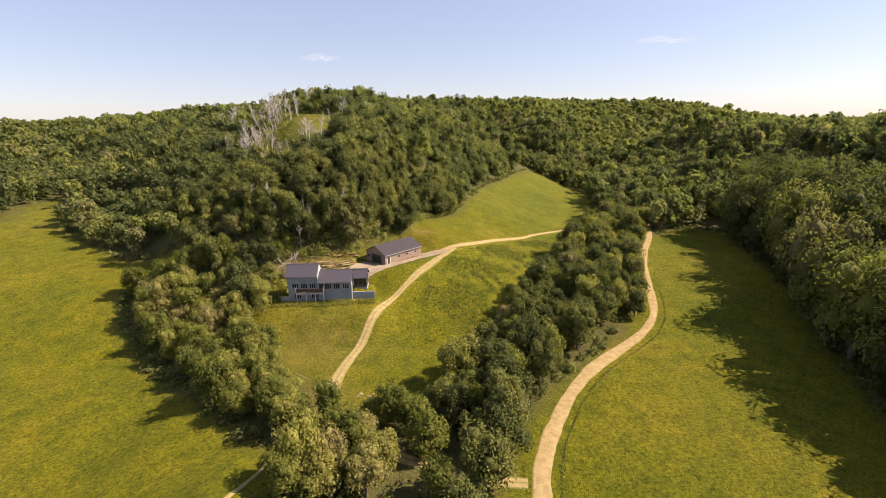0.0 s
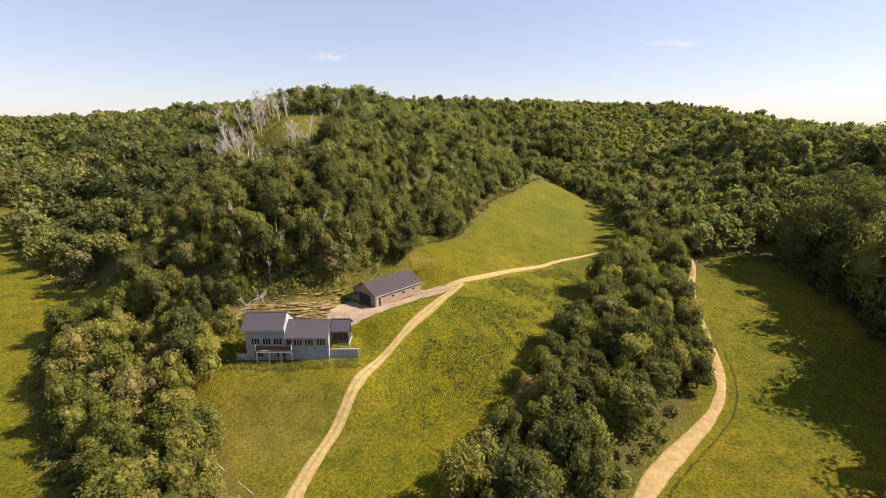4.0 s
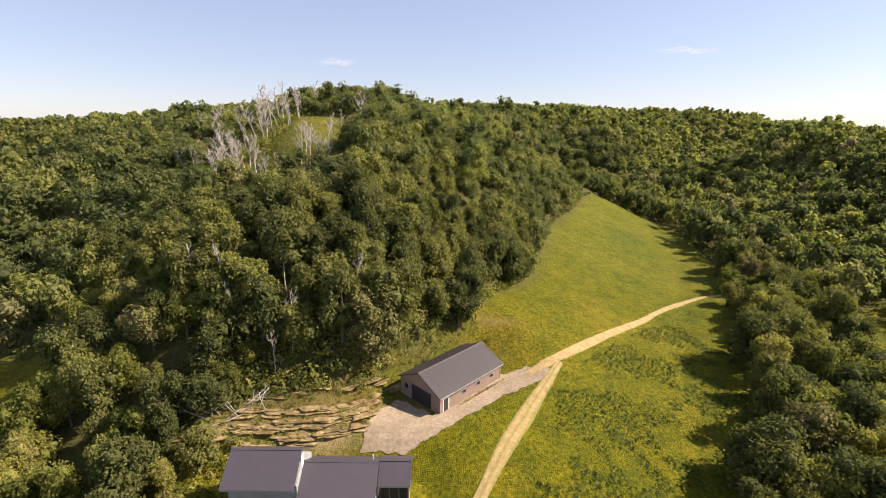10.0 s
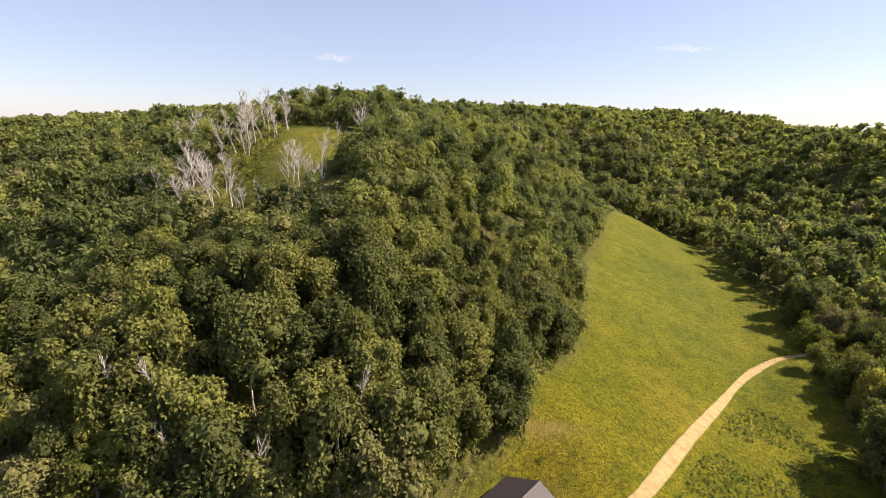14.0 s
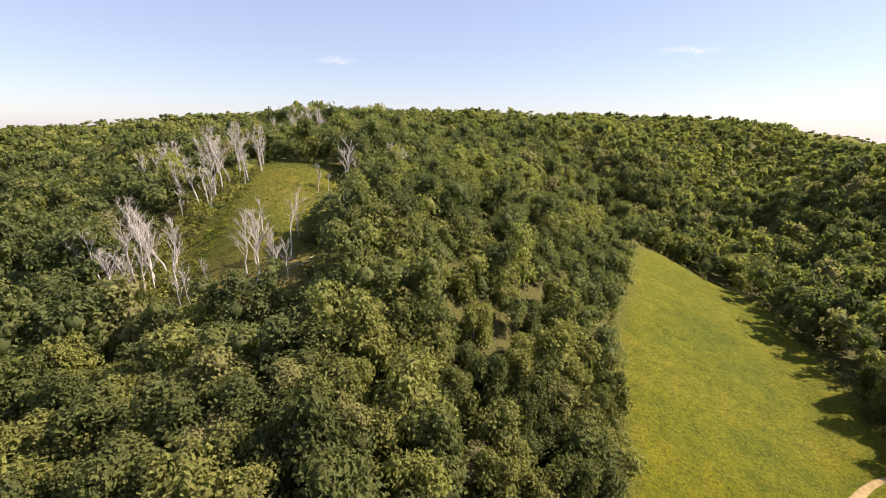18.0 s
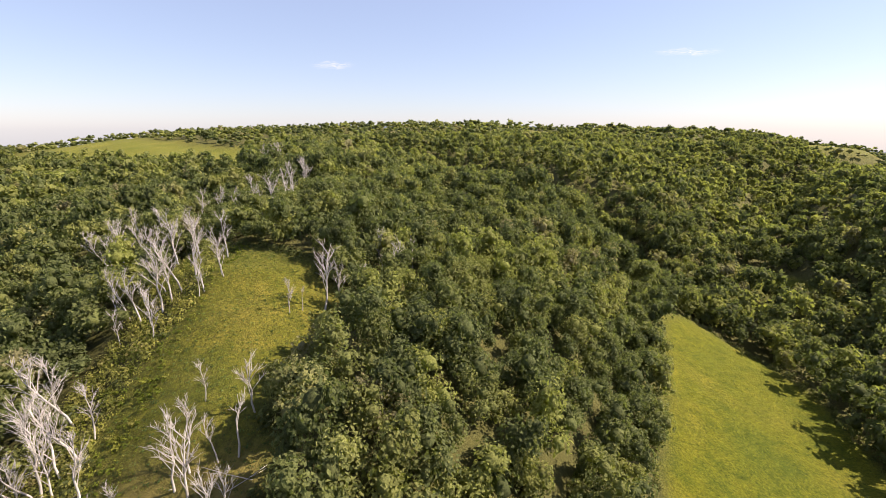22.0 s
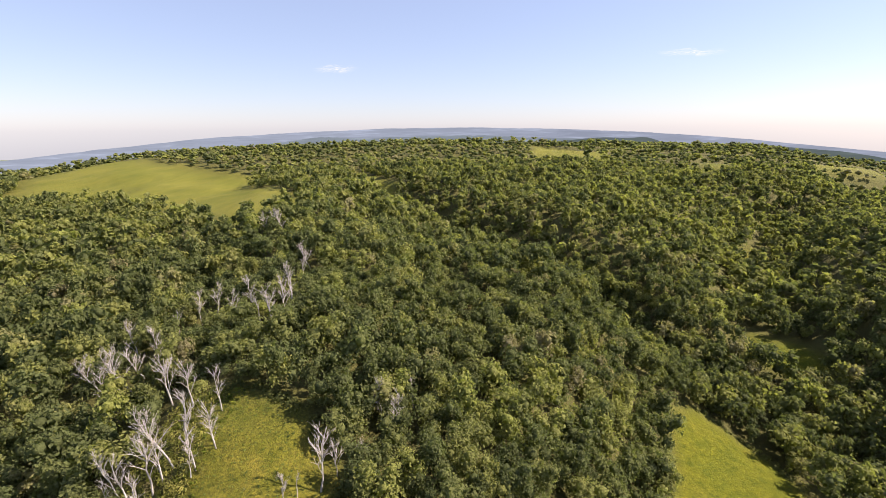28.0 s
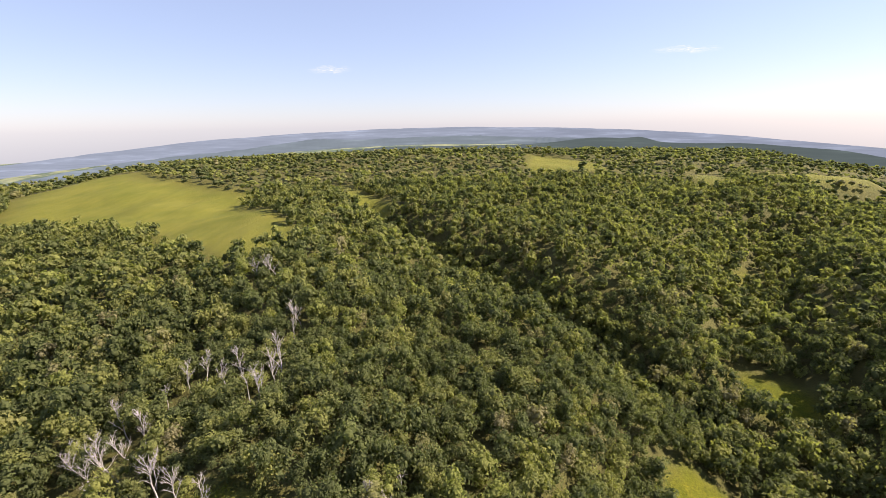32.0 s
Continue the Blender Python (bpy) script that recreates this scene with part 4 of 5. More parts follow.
def not_taken(x, y):
    ok = clear_of(x, y, 2.5) & ~inside(x, y, SNAG_STRIP)
    for corners in TAKEN:
        ok &= ~inside(x, y, corners)
    for x0, y0, _ in CREST_SNAGS:
        ok &= np.hypot(x - x0, y - y0 + 1.5) > 4.2
    return ok


GULLY = [(96, 302), (112, 330), (62, 404), (22, 456), (-20, 510), (-48, 494), (-12, 430), (28, 374), (68, 318)]


def in_view(x, y, grow=30):
    """Land that lies within the wedge in front of the way."""
    return np.abs(x) < (y + 30) * 1.06 + grow


MIDDLE = [(-250, 90), (250, 60), (260, 330), (120, 400), (-160, 400), (-260, 300)]
OUTER = [(-620, 150), (-250, 90), (-260, 300), (-160, 400), (120, 400), (260, 330), (250, 60), (420, 60), (640, 260), (640, 720), (-640, 720)]
FARTHER = [(-640, 400), (-640, 720), (640, 720), (640, 400), (1500, 1000), (1200, 1450), (0, 1650), (-1200, 1450), (-1500, 1000)]
CROSSED = [(-135, 115), (60, 130), (75, 330), (-125, 330)]
BROW = [(-64, 150), (20, 160), (32, 245), (-62, 245)]
wood("woods_brow", "full dark-green oaks round the brow of the spur", scatter(MIDDLE, 6.3, 21, lambda x, y: not_taken(x, y) & inside(x, y, BROW)), 9, 9, 950, 0.06, LEAF_FAR, 0.65, 1.2, 12.0, 10.0, 36, 0.58)
wood("woods_spur", "dense dark-green oak woods over the spur", scatter(MIDDLE, 6.3, 21, lambda x, y: not_taken(x, y) & inside(x, y, CROSSED) & ~inside(x, y, BROW)), 11, 8, 470, 0.088, LEAF_FAR, 0.65, 1.2, 12.0, 10.0, 31, 0.56)
wood("woods_valley", "dense green woods on the valley sides", scatter(MIDDLE, 7.2, 21, lambda x, y: not_taken(x, y) & in_view(x, y) & ~inside(x, y, CROSSED)), 9, 6, 230, 0.12, LEAF_FAR, 0.62, 1.35, 12.5, 10.2, 34, 0.56)
wood("woods_outer", "closed green woodland canopy on the hills", scatter(OUTER, 8.8, 22, lambda x, y: clear_of(x, y, 3) & in_view(x, y)), 9, 4, 78, 0.2, LEAF_FAR, 0.6, 1.4, 12.5, 11.4, 32, 0.6)
wood("woods_far", "distant wooded uplands", scatter(FARTHER, 20, 23, lambda x, y: clear_of(x, y, 6) & in_view(x, y)), 7, 3, 12, 0.3, LEAF_FAR, 0.75, 1.25, 13, 21, 33, 0.78)
wood("woods_gully", "shaded trees crowding the steep gully", scatter(GULLY, 5.6, 24, lambda x, y: clear_of(x, y, 2)), 6, 6, 200, 0.125, LEAF_FAR, 0.7, 1.2, 12.5, 10.0, 35, 0.56)


# ---- dead trees on the spur and in the woods ----
def dead_tree(seed, h, limbs, lean=0.0, group="bleached dead trees on the spur"):
    """A bleached snag: a bare leaning trunk, forked limbs with twigs."""
    rnd = random.Random(seed)
    ob = tagged(new("dead_tree"), "bleached bare dead tree with forked limbs", "dead tree", group)
    tilt = Vector((lean * rnd.uniform(0.5, 1.2), rnd.uniform(-0.1, 0.1), 1)).normalized()
    pts = [Vector((0, 0, -0.4))]
    for k in range(1, 6):
        pts.append(tilt * h * k / 5 + Vector((rnd.uniform(-0.06, 0.06), rnd.uniform(-0.06, 0.06), 0)) * h * 0.5)
    r = 0.011 * h + 0.05
    v, f = tube(pts, [r, r * 0.85, r * 0.7, r * 0.5, r * 0.34, r * 0.14], 7)
    part("trunk", mesh_of("trunk", v, f, DEADWOOD, True), DEADWOOD, ob)
    for k in range(limbs):
        t = rnd.uniform(0.25, 0.92) * 5
        b = pts[int(t)].lerp(pts[min(int(t) + 1, 5)], t - int(t))
        a = rnd.uniform(0, 6.283)
        out = Vector((math.cos(a), math.sin(a), rnd.uniform(1.1, 2.6))).normalized() * h * rnd.uniform(0.22, 0.42) * (1.25 - t / 6)
        mid = b + out * 0.5 + Vector((rnd.uniform(-0.1, 0.1), rnd.uniform(-0.1, 0.1), 0.08)) * h * 0.3
        pieces = [tube([b, mid, b + out], [r * 0.42, r * 0.3, r * 0.1], 5)]
        for q in range(6):
            s = mid.lerp(b + out, rnd.uniform(-0.2, 0.85))
            w = out.normalized() * 0.8 + Vector((rnd.uniform(-1, 1), rnd.uniform(-1, 1), rnd.uniform(0, 0.9))) * 0.8
            bend = Vector((rnd.uniform(-1, 1), rnd.uniform(-1, 1), rnd.uniform(-0.3, 1))) * h * 0.02
            pieces.append(tube([s, s + w * h * 0.05 + bend, s + w * h * 0.11], [r * 0.22, r * 0.15, r * 0.05], 4))
        v, f = joined(pieces)
        part("limb", mesh_of("limb", v, f, DEADWOOD, True), DEADWOOD, ob)
    return ob


snags = [dead_tree(60 + k, h, n, lean) for k, (h, n, lean) in enumerate(((11.5, 11, -0.2), (10.5, 10, -0.1), (12, 12, -0.35), (10.5, 10, -0.5), (11, 11, 0.05), (9, 4, 0.08)))]
# along the clearing's west edge: x, y, height against the pattern
WEST_SNAGS = [(-91, 202, 0.97), (-86.7, 200, 1.06), (-73, 187.6, 0.88), (-74.6, 191, 0.97), (-72, 191.2, 1.10), (-77.8, 197.7, 1.06), (-69.3, 190.2, 0.97), (-76.7, 203.4, 1.14), (-70.2, 196, 1.14), (-64.3, 188.5, 0.97),
              (-59.3, 183.4, 0.66), (-80.2, 220.2, 0.62), (-81.7, 226.2, 0.88), (-77.6, 223.4, 1.06), (-71.7, 217.2, 0.84), (-74.2, 224.9, 1.14), (-73.3, 226.9, 1.14), (-72.1, 229, 1.14),
              (-66.8, 227.4, 0.88), (-71.2, 232.8, 1.14), (-65.2, 232, 0.88), (-68.8, 242.7, 0.97), (-113, 264.4, 1.06), (-118, 270, 0.97), (-82, 206, 1.01), (-77, 246, 1.06)]
# on the clearing's brown foot, along its east edge, and on the crest above it
FOOT_SNAGS = [(-48.5, 184.1, 1.0), (-51.4, 187.2, 0.95), (-50.4, 189, 0.75), (-45.1, 183.5, 0.8), (-52.9, 198.7, 0.55), (-44.9, 190.4, 1.0), (-45.3, 197.1, 0.8), (-43.2, 183.5, 0.6), (-55.9, 184, 0.5), (-47.2, 189.9, 0.6)]
EAST_SNAGS = [(-48, 221.2, 0.6), (-46.2, 223.3, 0.55), (-42.6, 225.6, 1.2), (-40.4, 229.8, 0.8), (-36.3, 232, 0.7), (-31.5, 245.8, 1.0), (-33.6, 245.1, 1.0), (-26.7, 251.8, 1.0), (-30, 238, 0.9)]
rs = random.Random(5)
for x, y, s in WEST_SNAGS[2:22:2]:
    WEST_SNAGS.append((x + rs.uniform(-3.2, 1.2), y + rs.uniform(-2, 4), s * rs.uniform(0.7, 0.95)))
n = 0
for rows, turn in ((WEST_SNAGS, 45), (FOOT_SNAGS, 120), (EAST_SNAGS, 180), (CREST_SNAGS, 90)):
    for x, y, s in rows:
        copy_thing(snags[n % (6 if turn > 50 else 5)], Matrix.Translation((x, y, float(sheet_z(x, y)))) @ pose(0, 0, 0, 0, 0, rs.uniform(-turn, turn))).scale = (s, s, s * 0.98)
        n += 1
# taller ones among the front woods
for x, y, s in ((-46.2, 123.4, 0.85), (-41.8, 124.6, 0.7), (-37.5, 123.6, 0.8), (-35.7, 126, 1.1), (-37.9, 132, 1.15), (-46.7, 130, 1.1), (-26.8, 131, 1.0), (-44, 127, 0.9), (-52, 131, 1.0)):
    copy_thing(snags[5], Matrix.Translation((x, y, float(sheet_z(x, y)))) @ pose(0, 0, 0, 0, 0, rs.uniform(0, 360))).scale = (s * 0.75, s * 0.75, s)
# felled and leaning poles above the ledges, and on the clearing's foot
LOGS = [(-45.5, 117.5, 4.6, 58, 10), (-44.2, 117.2, 5.2, 50, 200), (-43.2, 118, 4.8, 42, 170), (-42.0, 117.6, 5.6, 60, 30), (-41.2, 118.4, 4.2, 22, 190), (-40.4, 118.2, 5.0, 48, 15), (-39.4, 118.6, 3.4, 14, 20),
        (-37.4, 119, 3.0, 12, 200), (-46.4, 118.4, 4.0, 70, 160), (-43.6, 116.6, 3.8, 74, 12), (-45.0, 118.2, 4.4, 52, 185), (-42.6, 118.6, 4.6, 38, 175), (-40.8, 118, 3.8, 30, 200), (-38.4, 119.6, 3.2, 18, 10), (-52, 187.5, 7.0, 84, 10), (-42, 187.2, 6.5, 82, 170), (-44.5, 186, 5.0, 70, 30), (-50, 184.6, 4.5, 83, 200), (-60, 186, 6.0, 84, 40), (-32.2, 83, 9.5, 89, -38)]
for x, y, length, lean, turn in LOGS:
    label = "bleached fallen pole leaning on the ledges" if 100 < y < 130 else "long weathered pole lying in the meadow grass" if y < 100 else "bleached fallen trunk on the clearing's brown foot"
    log = thing("log", x, y, 0, label, "log", "fallen poles")
    r = rs.uniform(0.04, 0.075)
    v, f = tube([(0, 0, -0.3), (0.12, 0.05, length * 0.5), (0, 0.1, length)], [r, r * 0.85, r * 0.5], 6)
    part("stem", mesh_of("stem", v, f, DEADWOOD, True), DEADWOOD, log)
    v, f = tube([(0.1, 0, length * 0.55), (0.4, 0.2, length * 0.75), (0.5, 0.3, length * 0.95)], [r * 0.5, r * 0.35, r * 0.15], 5)
    part("branch", mesh_of("branch", v, f, DEADWOOD, True), DEADWOOD, log)
    log.matrix_world = Matrix.Translation((x, y, float(sheet_z(x, y)))) @ pose(0, 0, 0, 0, 0, turn) @ pose(0, 0, 0, 0, lean, 0)
away(snags)

# ---- rock ledges behind the house and the shed ----
rs = random.Random(9)
slabs = []
for k in range(8):
    bm = bmesh.new()
    m = 11
    lo = []
    for q in range(m):
        c, d = math.cos(6.283 * q / m), math.sin(6.283 * q / m)
        lo.append((math.copysign(abs(c) ** 0.45, c) * rs.uniform(0.7, 1.12), math.copysign(abs(d) ** 0.45, d) * rs.uniform(0.28, 0.58)))
    a = [bm.verts.new((x * 0.94, y * 0.9, 0)) for x, y in lo]
    b = [bm.verts.new((x * 1.02 + rs.uniform(-0.04, 0.04), y * 1.03, 0.2 + rs.uniform(-0.04, 0.04))) for x, y in lo]
    c = [bm.verts.new((x * 0.95, y * 0.9, 0.26 + rs.uniform(-0.03, 0.03))) for x, y in lo]
    for p, q in ((a, b), (b, c)):
        for i in range(m):
            bm.faces.new((p[i], p[(i + 1) % m], q[(i + 1) % m], q[i]))
    bm.faces.new(c), bm.faces.new(a[::-1])
    me = bpy.data.meshes.new("slab")
    bm.to_mesh(me), bm.free()
    me.materials.append(LIMESTONE)
    slabs.append(me)
# each: the line of the ledge, its layers, how unbroken it is
LEDGES = [([(-46, 114.4), (-41, 114.9), (-36, 114.7), (-31, 115.2)], 3, 0.95), ([(-40, 116.4), (-34, 116.9), (-28, 117.6), (-23.8, 119.0)], 4, 0.97), ([(-34, 115.6), (-29, 116.0), (-24.2, 117.2)], 3, 0.95),
          ([(-40, 118.4), (-33, 118.8), (-27, 119.8), (-23.6, 121.4)], 3, 0.85), ([(-24, 123.5), (-19, 128.5), (-14.5, 133), (-8, 138)], 2, 0.45), ([(-34, 121.6), (-28, 123), (-23, 126.4)], 2, 0.5),
          ([(-46, 119.6), (-42, 120.4), (-37, 120.6)], 2, 0.6)]
for rows, layers, whole in LEDGES:
    line = flowing([(x, y, 0) for x, y in rows], 1.5)
    x0, y0 = line[0, :2]
    led = thing("rock_ledge", x0, y0, float(sheet_z(x0, y0)), "tan layered limestone ledge on the cut slope", "rock", "limestone ledges behind the buildings")
    way = np.gradient(line[:, :2], axis=0)
    for (x, y, _), (dx, dy) in zip(line, way):
        turn = math.atan2(dy, dx)
        z0 = float(sheet_z(x, y)) - 0.2
        for up in range(layers):
            if rs.random() > whole:
                continue
            ob = new("slab", slabs[rs.randrange(8)])
            ob.parent = led
            back = up * rs.uniform(0.2, 0.4) + rs.uniform(-0.22, 0.22)
            px, py = x - math.sin(turn) * back + rs.uniform(-0.25, 0.25), y + math.cos(turn) * back
            ob.matrix_parent_inverse = led.matrix_world.inverted()
            ob.matrix_basis = (Matrix.Translation((px, py, z0 + up * 0.17)) @ pose(0, 0, 0, rs.uniform(-5, 5), rs.uniform(-3, 3), math.degrees(turn) + rs.uniform(-7, 7))
                               @ Matrix.Diagonal((rs.uniform(0.8, 2.1), rs.uniform(0.9, 1.9), rs.uniform(0.45, 0.85), 1)))


# ---- shrubs at the wood's edge, and weeds ----
def tufts(name, label, places, size_low, size_high, leaves, material, seed, flat=0.8, slim=0.7):
    """Low leafy clumps, too many to count."""
    rnd = np.random.RandomState(seed)
    vs, ts, sh, n = [], [], [], 0
    kinds = 6
    kind = rnd.randint(0, kinds, len(places))
    z = sheet_z(places[:, 0], places[:, 1])
    for k in range(kinds):
        d = rnd.randn(leaves, 3)
        d[:, 2] = np.abs(d[:, 2])
        d /= np.linalg.norm(d, axis=1)[:, None]
        at = d * rnd.uniform(0.4, 1.0, (leaves, 1))
        u = np.cross(d + rnd.randn(leaves, 3) * 0.5, rnd.randn(leaves, 3))
        u /= np.linalg.norm(u, axis=1)[:, None]
        w = np.cross(d, u)
        s = (1.5 if slim > 0.5 else 1.25) / math.sqrt(leaves) * rnd.uniform(0.6, 1.2, (leaves, 1))
        v = np.stack([at + u * s, at + w * s * slim, at - u * s, at - w * s * slim], 1).reshape(-1, 3)
        q = np.arange(leaves)[:, None] * 4
        t = np.concatenate([q + (0, 1, 2), q + (0, 2, 3)])
        m = kind == k
        c = m.sum()
        sc = rnd.uniform(size_low, size_high, (c, 1, 1)) * np.array((1, 1, flat))
        vs.append((v[None] * sc + np.concatenate([places[m], z[m][:, None]], 1)[:, None]).reshape(-1, 3))
        ts.append((t[None] + (np.arange(c) * len(v))[:, None, None] + n).reshape(-1, 3))
        sh.append(np.repeat(np.clip(0.5 + 0.25 * rnd.randn(c), 0.02, 0.98), len(v)))
        n += c * len(v)
    me = big_mesh(name, np.concatenate(vs), np.concatenate(ts), material, {"shade": np.concatenate(sh)})
    return tagged(new(name, me), label, "plants", kind="stuff")


def near_edge(x, y, reach):
    """Within reach of a wood's edge, on either side."""
    a = wooded(x, y)
    out = np.zeros(np.shape(x), bool)
    for k in range(8):
        out |= wooded(x + reach * math.cos(k * 0.785), y + reach * math.sin(k * 0.785)) != a
    return out


def no_road(x, y):
    ok = ~inside(x, y, yard)
    for rows in ((-18.6, 83, -15.2, 96), (-15.2, 96, -5.8, 113), (-5.8, 113, 3.6, 130.6), (2.6, 130.5, 13.2, 142.2), (13.2, 142.2, 32.1, 161.8), (32.1, 161.8, 46, 174), (46, 174, 72, 183), (-26, 42, -24.4, 57), (12, 52, -6, 57), (-6, 57, -18.4, 68), (-18.4, 68, -18.6, 83),
                 (12, 30, 13.6, 50), (13.6, 50, 22, 70), (22, 70, 31, 79.5), (31, 79.5, 52, 95.5), (52, 95.5, 59.5, 109), (59.5, 109, 68, 137), (68, 137, 84, 170)):
        x0, y0, x1, y1 = rows
        t = np.clip(((x - x0) * (x1 - x0) + (y - y0) * (y1 - y0)) / ((x1 - x0) ** 2 + (y1 - y0) ** 2), 0, 1)
        ok &= np.hypot(x - x0 - t * (x1 - x0), y - y0 - t * (y1 - y0)) > 2.3
    ok &= ~((np.abs(x + 26) < 13) & (np.abs(y - 107) < 4.5))
    u, v = (x + 11.85) * 0.714 + (y - 128.2) * 0.7, -(x + 11.85) * 0.7 + (y - 128.2) * 0.714
    return ok & ~((np.abs(u) < 8) & (np.abs(v) < 5.4))


AROUND = [(-120, 40), (100, 20), (130, 180), (110, 320), (-100, 320), (-150, 190)]
tufts("shrubs", "leafy green shrubs along the edge of the woods", scatter(AROUND, 2.6, 51, lambda x, y: near_edge(x, y, 3.2) & no_road(x, y) & wooded(x + 1, y)), 0.9, 2.1, 46, LEAF, 61, 0.95)
BANK = [(-52, 118), (-40, 121), (-27, 122), (-15, 134), (-9.5, 142.5), (0, 160), (12, 184), (6, 187), (-7, 166), (-16, 149), (-28, 137), (-50, 129)]
tufts("bank_shrubs", "yellow-green brush on the cut bank", scatter(BANK, 1.3, 52, no_road), 0.35, 1.2, 90, LEAF_ROW, 62, 0.9, 0.5)
tufts("dry_brush", "brown and olive brush among the ledges", scatter([(-50, 114), (-24, 116), (-22, 122), (-12, 134), (-4, 141), (-10, 146), (-22, 131), (-30, 125), (-48, 122)], 1.15, 59, no_road), 0.25, 0.8, 50, WEED, 68, 0.8, 0.5)
tufts("undergrowth", "shaded bushes under the first oaks of the spur", scatter([(-84, 143), (-60, 134), (-44, 120), (-26, 124), (-10, 142), (8, 172), (2, 180), (-22, 150), (-40, 140), (-70, 152)], 1.8, 60, lambda x, y: ~inside(x, y, WEST_LANE)), 0.9, 2.5, 110, LEAF_ROW, 69, 1.0, 0.6)
tufts("strip_shrubs", "bright leafy shrubs and saplings among the dead trees", scatter(SNAG_STRIP, 1.9, 74, wooded), 0.7, 2.3, 90, LEAF_ROW, 75, 1.0, 0.55)
tufts("clearing_brush", "low brush on the hilltop clearing", scatter([(-76, 196), (-60, 178), (-36, 160), (-36, 174), (-56, 182), (-62, 200), (-66, 236), (-66, 252), (-80, 250)], 1.7, 53), 0.3, 1.0, 18, WEED, 63, 0.8)


def patchy(x, y):
    return (bumps(x, y, 26, 12) + bumps(x, y, 9, 13) * 0.8 > -0.55) & no_road(x, y) & ~wooded(x, y)


tufts("meadow_weeds", "tall weeds and grass tufts in the meadow", np.concatenate([
    scatter(HOUSE_MEADOW, 0.72, 54, lambda x, y: patchy(x, y) & (y < 175)), scatter(ROAD_MEADOW, 0.85, 55, patchy), scatter(HOUSE_MEADOW, 1.1, 71, lambda x, y: patchy(x, y) & (y >= 175)), scatter(CLEARING, 1.0, 72)]), 0.14, 0.34, 7, WEED, 64, 0.9, 0.3)
tufts("clearing_weeds", "dark tufts and seedlings dotted over the clearing", scatter(CLEARING, 1.35, 73), 0.18, 0.55, 14, RANK, 70, 0.8, 0.5)


def beds(x, y):
    k = bumps(x, y, 21, 31) + 0.7 * bumps(x, y, 7, 32)
    return (k > 0.02) & no_road(x, y) & ~wooded(x, y)


EAST_SIDE = [(-8, 96), (2, 84), (12, 92), (30, 118), (46, 146), (40, 166), (18, 144), (6, 130)]
tufts("weed_beds", "dark-green beds of rank weeds in the meadow", scatter(EAST_SIDE, 0.75, 57, beds), 0.26, 0.62, 18, RANK, 67, 0.8, 0.5)
tufts("house_weeds", "bright weeds along the house front", scatter([(-40, 101), (-37, 103.9), (-33, 102.9), (-26.6, 102.9), (-26, 103.9), (-15, 104.3), (-14, 101.6), (-26, 100.6)], 0.7, 56), 0.4, 0.95, 40, LEAF_ROW, 65, 0.85, 0.45)

tufts("house_shrubs", "leafy shrubs crowding the end of the house", scatter([(-47, 99), (-39.2, 99), (-38.4, 103), (-38.2, 110), (-40, 116), (-47, 113)], 1.7, 76), 0.8, 2.0, 90, LEAF_ROW, 77, 0.95, 0.55)

# a dark grassy ditch beside the lane
line = flowing([(x, y, w) for x, y, w in LANE[3:13]], 0.45)
way = np.gradient(line[:, :2], axis=0)
way /= np.hypot(way[:, 0], way[:, 1])[:, None]
line = line[:, :2] + np.stack([way[:, 1], -way[:, 0]], -1) * 2.7
tufts("ditch_growth", "dark rank grass along the ditch beside the lane", line + RN.uniform(-0.12, 0.12, line.shape), 0.18, 0.36, 8, LEAF, 66, 0.8)

# ---- far ridges behind everything ----
HILLS = []
# Emission holds the distance haze as a blue-grey glow; the base is near black.
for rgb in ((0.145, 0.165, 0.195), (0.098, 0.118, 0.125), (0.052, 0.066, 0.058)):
    mh = Mat("haze_glow_hills", 1.0, spec=0.0)
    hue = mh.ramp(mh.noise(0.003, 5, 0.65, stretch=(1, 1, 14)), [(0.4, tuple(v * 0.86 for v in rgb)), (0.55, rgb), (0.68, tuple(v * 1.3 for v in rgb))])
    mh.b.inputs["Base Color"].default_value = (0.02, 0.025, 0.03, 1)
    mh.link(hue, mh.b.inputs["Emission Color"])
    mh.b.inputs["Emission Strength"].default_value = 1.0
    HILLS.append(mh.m)
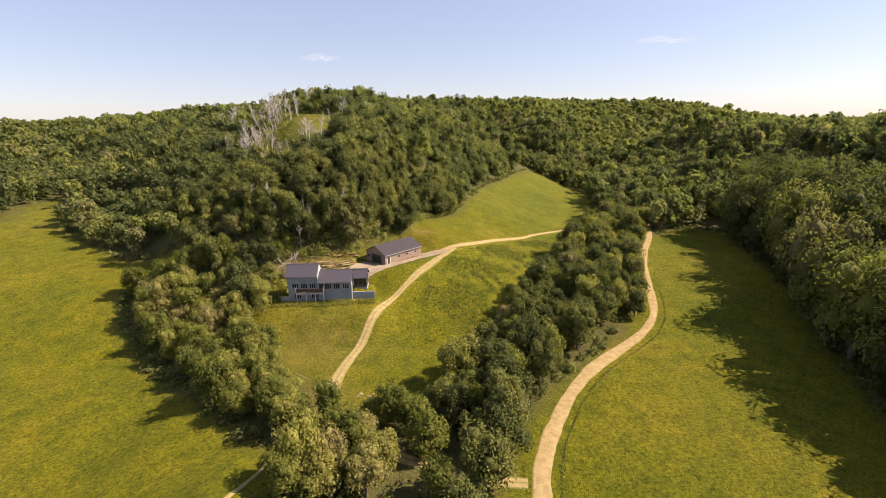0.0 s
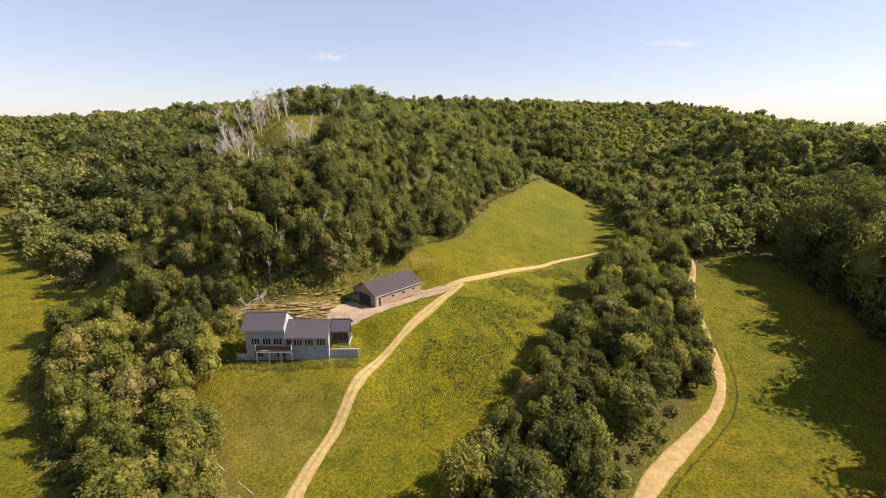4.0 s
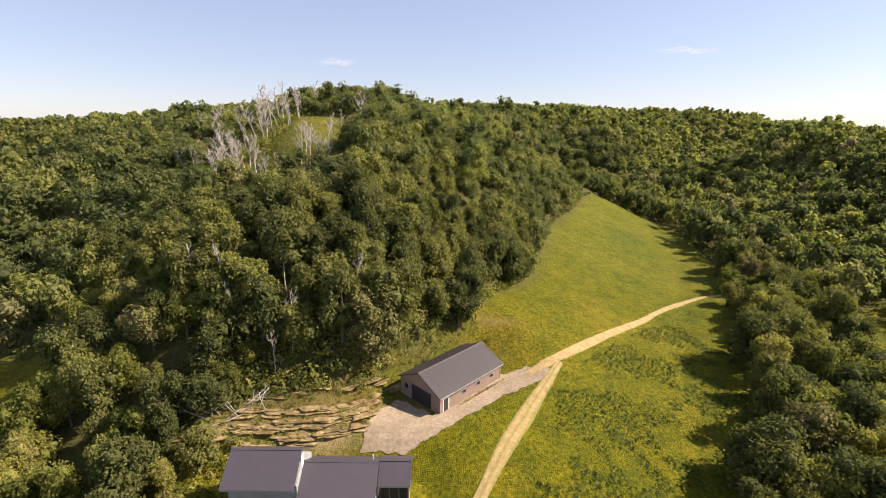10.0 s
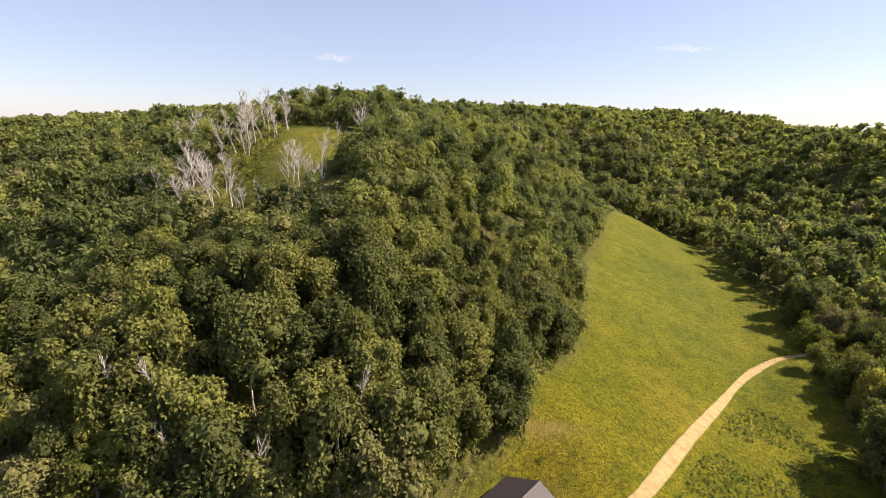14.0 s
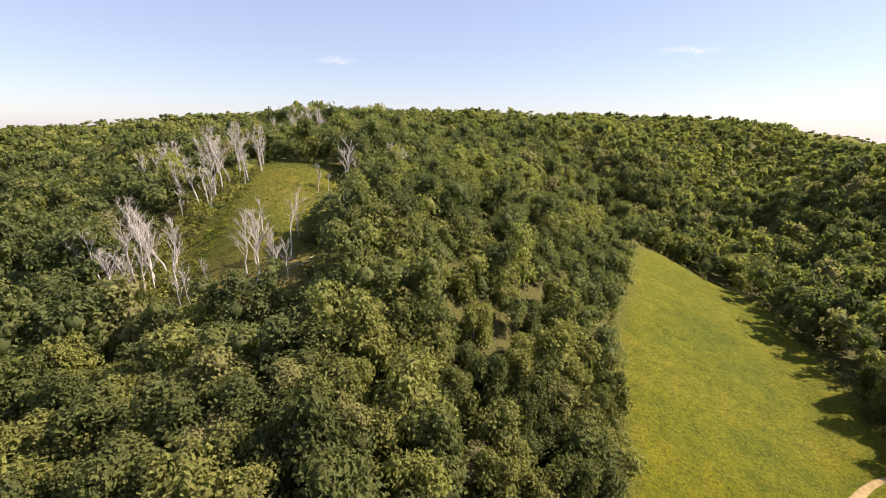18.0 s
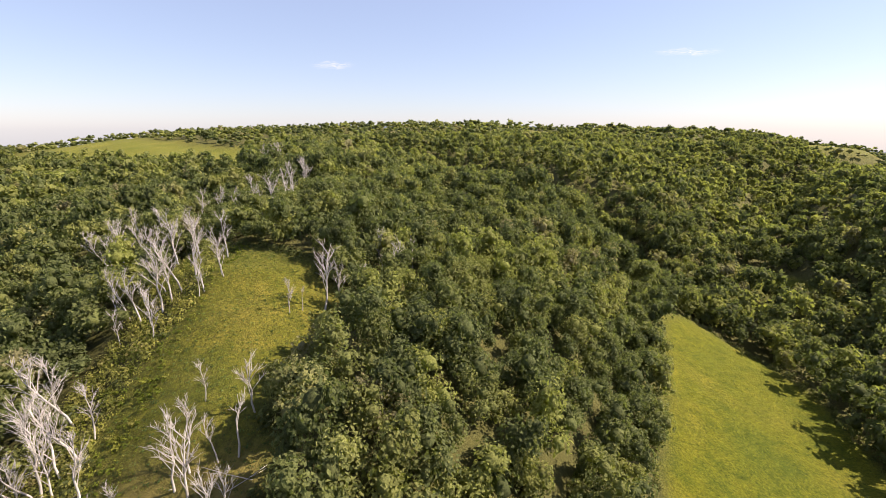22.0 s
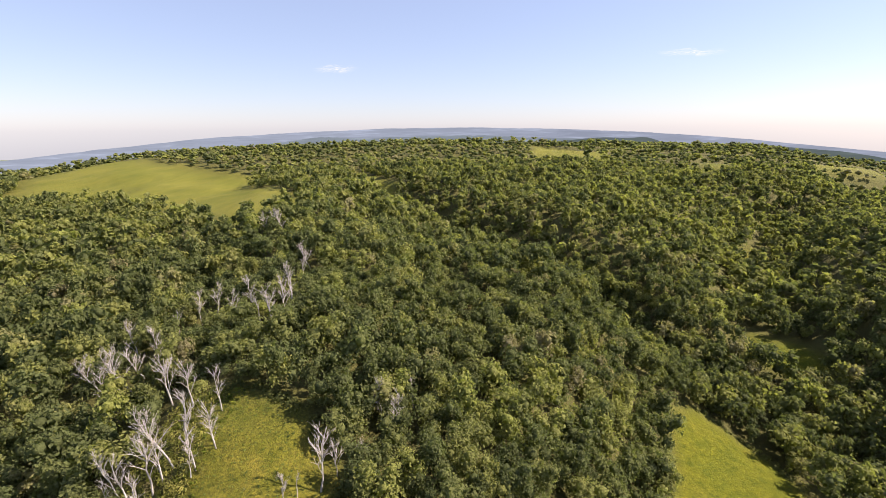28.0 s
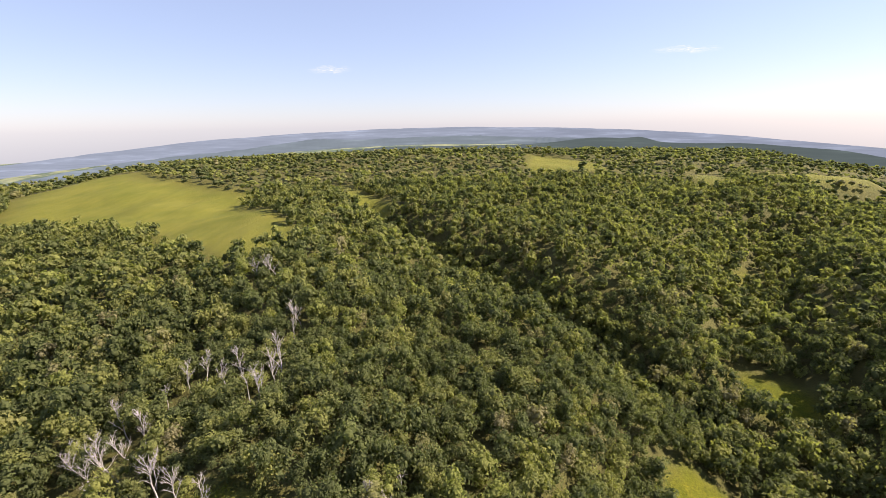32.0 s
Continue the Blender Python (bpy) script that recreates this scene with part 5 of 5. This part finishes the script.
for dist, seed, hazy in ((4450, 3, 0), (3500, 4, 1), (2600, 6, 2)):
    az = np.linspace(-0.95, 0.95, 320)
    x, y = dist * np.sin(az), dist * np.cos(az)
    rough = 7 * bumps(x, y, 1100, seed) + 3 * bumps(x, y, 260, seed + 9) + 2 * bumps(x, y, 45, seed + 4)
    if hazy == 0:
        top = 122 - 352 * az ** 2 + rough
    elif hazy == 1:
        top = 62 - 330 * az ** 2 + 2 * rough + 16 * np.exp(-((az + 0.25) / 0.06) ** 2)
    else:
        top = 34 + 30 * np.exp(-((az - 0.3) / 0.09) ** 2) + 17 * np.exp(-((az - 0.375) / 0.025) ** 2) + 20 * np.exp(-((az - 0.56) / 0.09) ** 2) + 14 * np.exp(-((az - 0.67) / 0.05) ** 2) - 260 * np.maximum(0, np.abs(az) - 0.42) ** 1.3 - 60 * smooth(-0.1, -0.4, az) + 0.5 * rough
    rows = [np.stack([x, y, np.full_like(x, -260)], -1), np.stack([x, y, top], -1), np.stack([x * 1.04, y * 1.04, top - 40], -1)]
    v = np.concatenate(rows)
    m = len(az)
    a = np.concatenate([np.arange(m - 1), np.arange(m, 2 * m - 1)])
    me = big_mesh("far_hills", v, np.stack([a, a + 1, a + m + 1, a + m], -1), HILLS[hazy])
    tagged(new("far_hills", me), "ridge on the far horizon with its blue haze painted as glow", "hills", kind="structure")

# ---- pale stones in the creek crossing ----
rs = random.Random(21)
for k in range(12):
    x, y = -12 + rs.uniform(-2.6, 2.6), 72.6 + rs.uniform(-0.7, 0.7)
    st = thing("stone", x, y, float(sheet_z(x, y)) - 0.05, "pale rounded stone in the dry creek bed", "stone", "creek stones")
    ob = new("rock", slabs[k % 8])
    ob.parent = st
    f = rs.uniform(0.3, 0.6)
    ob.matrix_basis = pose(0, 0, 0, rs.uniform(-12, 12), rs.uniform(-12, 12), rs.uniform(0, 180)) @ Matrix.Diagonal((f, f, f * 0.9, 1))

# ---- thin high clouds ----
mc = bpy.data.materials.new("thin_cloud")
mc.use_nodes = True
t = mc.node_tree
t.nodes.clear()
geo = t.nodes.new("ShaderNodeTexCoord")
mp = t.nodes.new("ShaderNodeMapping")
mp.inputs["Scale"].default_value = (1.2, 1.0, 5.0)
nz = t.nodes.new("ShaderNodeTexNoise")
nz.inputs["Scale"].default_value, nz.inputs["Detail"].default_value = 3.0, 6.0
t.links.new(geo.outputs["Generated"], mp.inputs[0]), t.links.new(mp.outputs[0], nz.inputs["Vector"])
grad = t.nodes.new("ShaderNodeTexGradient")
grad.gradient_type = "SPHERICAL"
mp2 = t.nodes.new("ShaderNodeMapping")
mp2.inputs["Location"].default_value, mp2.inputs["Scale"].default_value = (-1, 0, -1), (2, 0, 2)
t.links.new(geo.outputs["Generated"], mp2.inputs[0]), t.links.new(mp2.outputs[0], grad.inputs[0])
mul = t.nodes.new("ShaderNodeMath")
mul.operation = "MULTIPLY"
rmp = t.nodes.new("ShaderNodeValToRGB")
rmp.color_ramp.elements[0].position, rmp.color_ramp.elements[1].position = 0.4, 0.72
t.links.new(nz.outputs["Fac"], rmp.inputs[0])
t.links.new(rmp.outputs[0], mul.inputs[0]), t.links.new(grad.outputs["Fac"], mul.inputs[1])
em, tr, mx, out = (t.nodes.new(k) for k in ("ShaderNodeEmission", "ShaderNodeBsdfTransparent", "ShaderNodeMixShader", "ShaderNodeOutputMaterial"))
# the wisps' sunlit white is emission, not light received
em.inputs["Color"].default_value, em.inputs["Strength"].default_value = (1, 0.97, 0.95, 1), 0.52
t.links.new(mul.outputs[0], mx.inputs[0]), t.links.new(tr.outputs[0], mx.inputs[1]), t.links.new(em.outputs[0], mx.inputs[2])
t.links.new(mx.outputs[0], out.inputs[0])
for x, z, w, h in ((2120, 736, 640, 64), (-979, 625, 430, 70)):
    rows = [(x - w / 2 + w * k / 12, 4380 + 40 * math.sin(k), z + s * h / 2 + 6 * math.sin(k * 1.3)) for s in (-1, 1) for k in range(13)]
    me = mesh_of("cloud", rows, [(k, k + 1, k + 14, k + 13) for k in range(12)], mc)
    tagged(new("cloud", me), "thin white wisp of high cloud", "cloud", kind="structure")
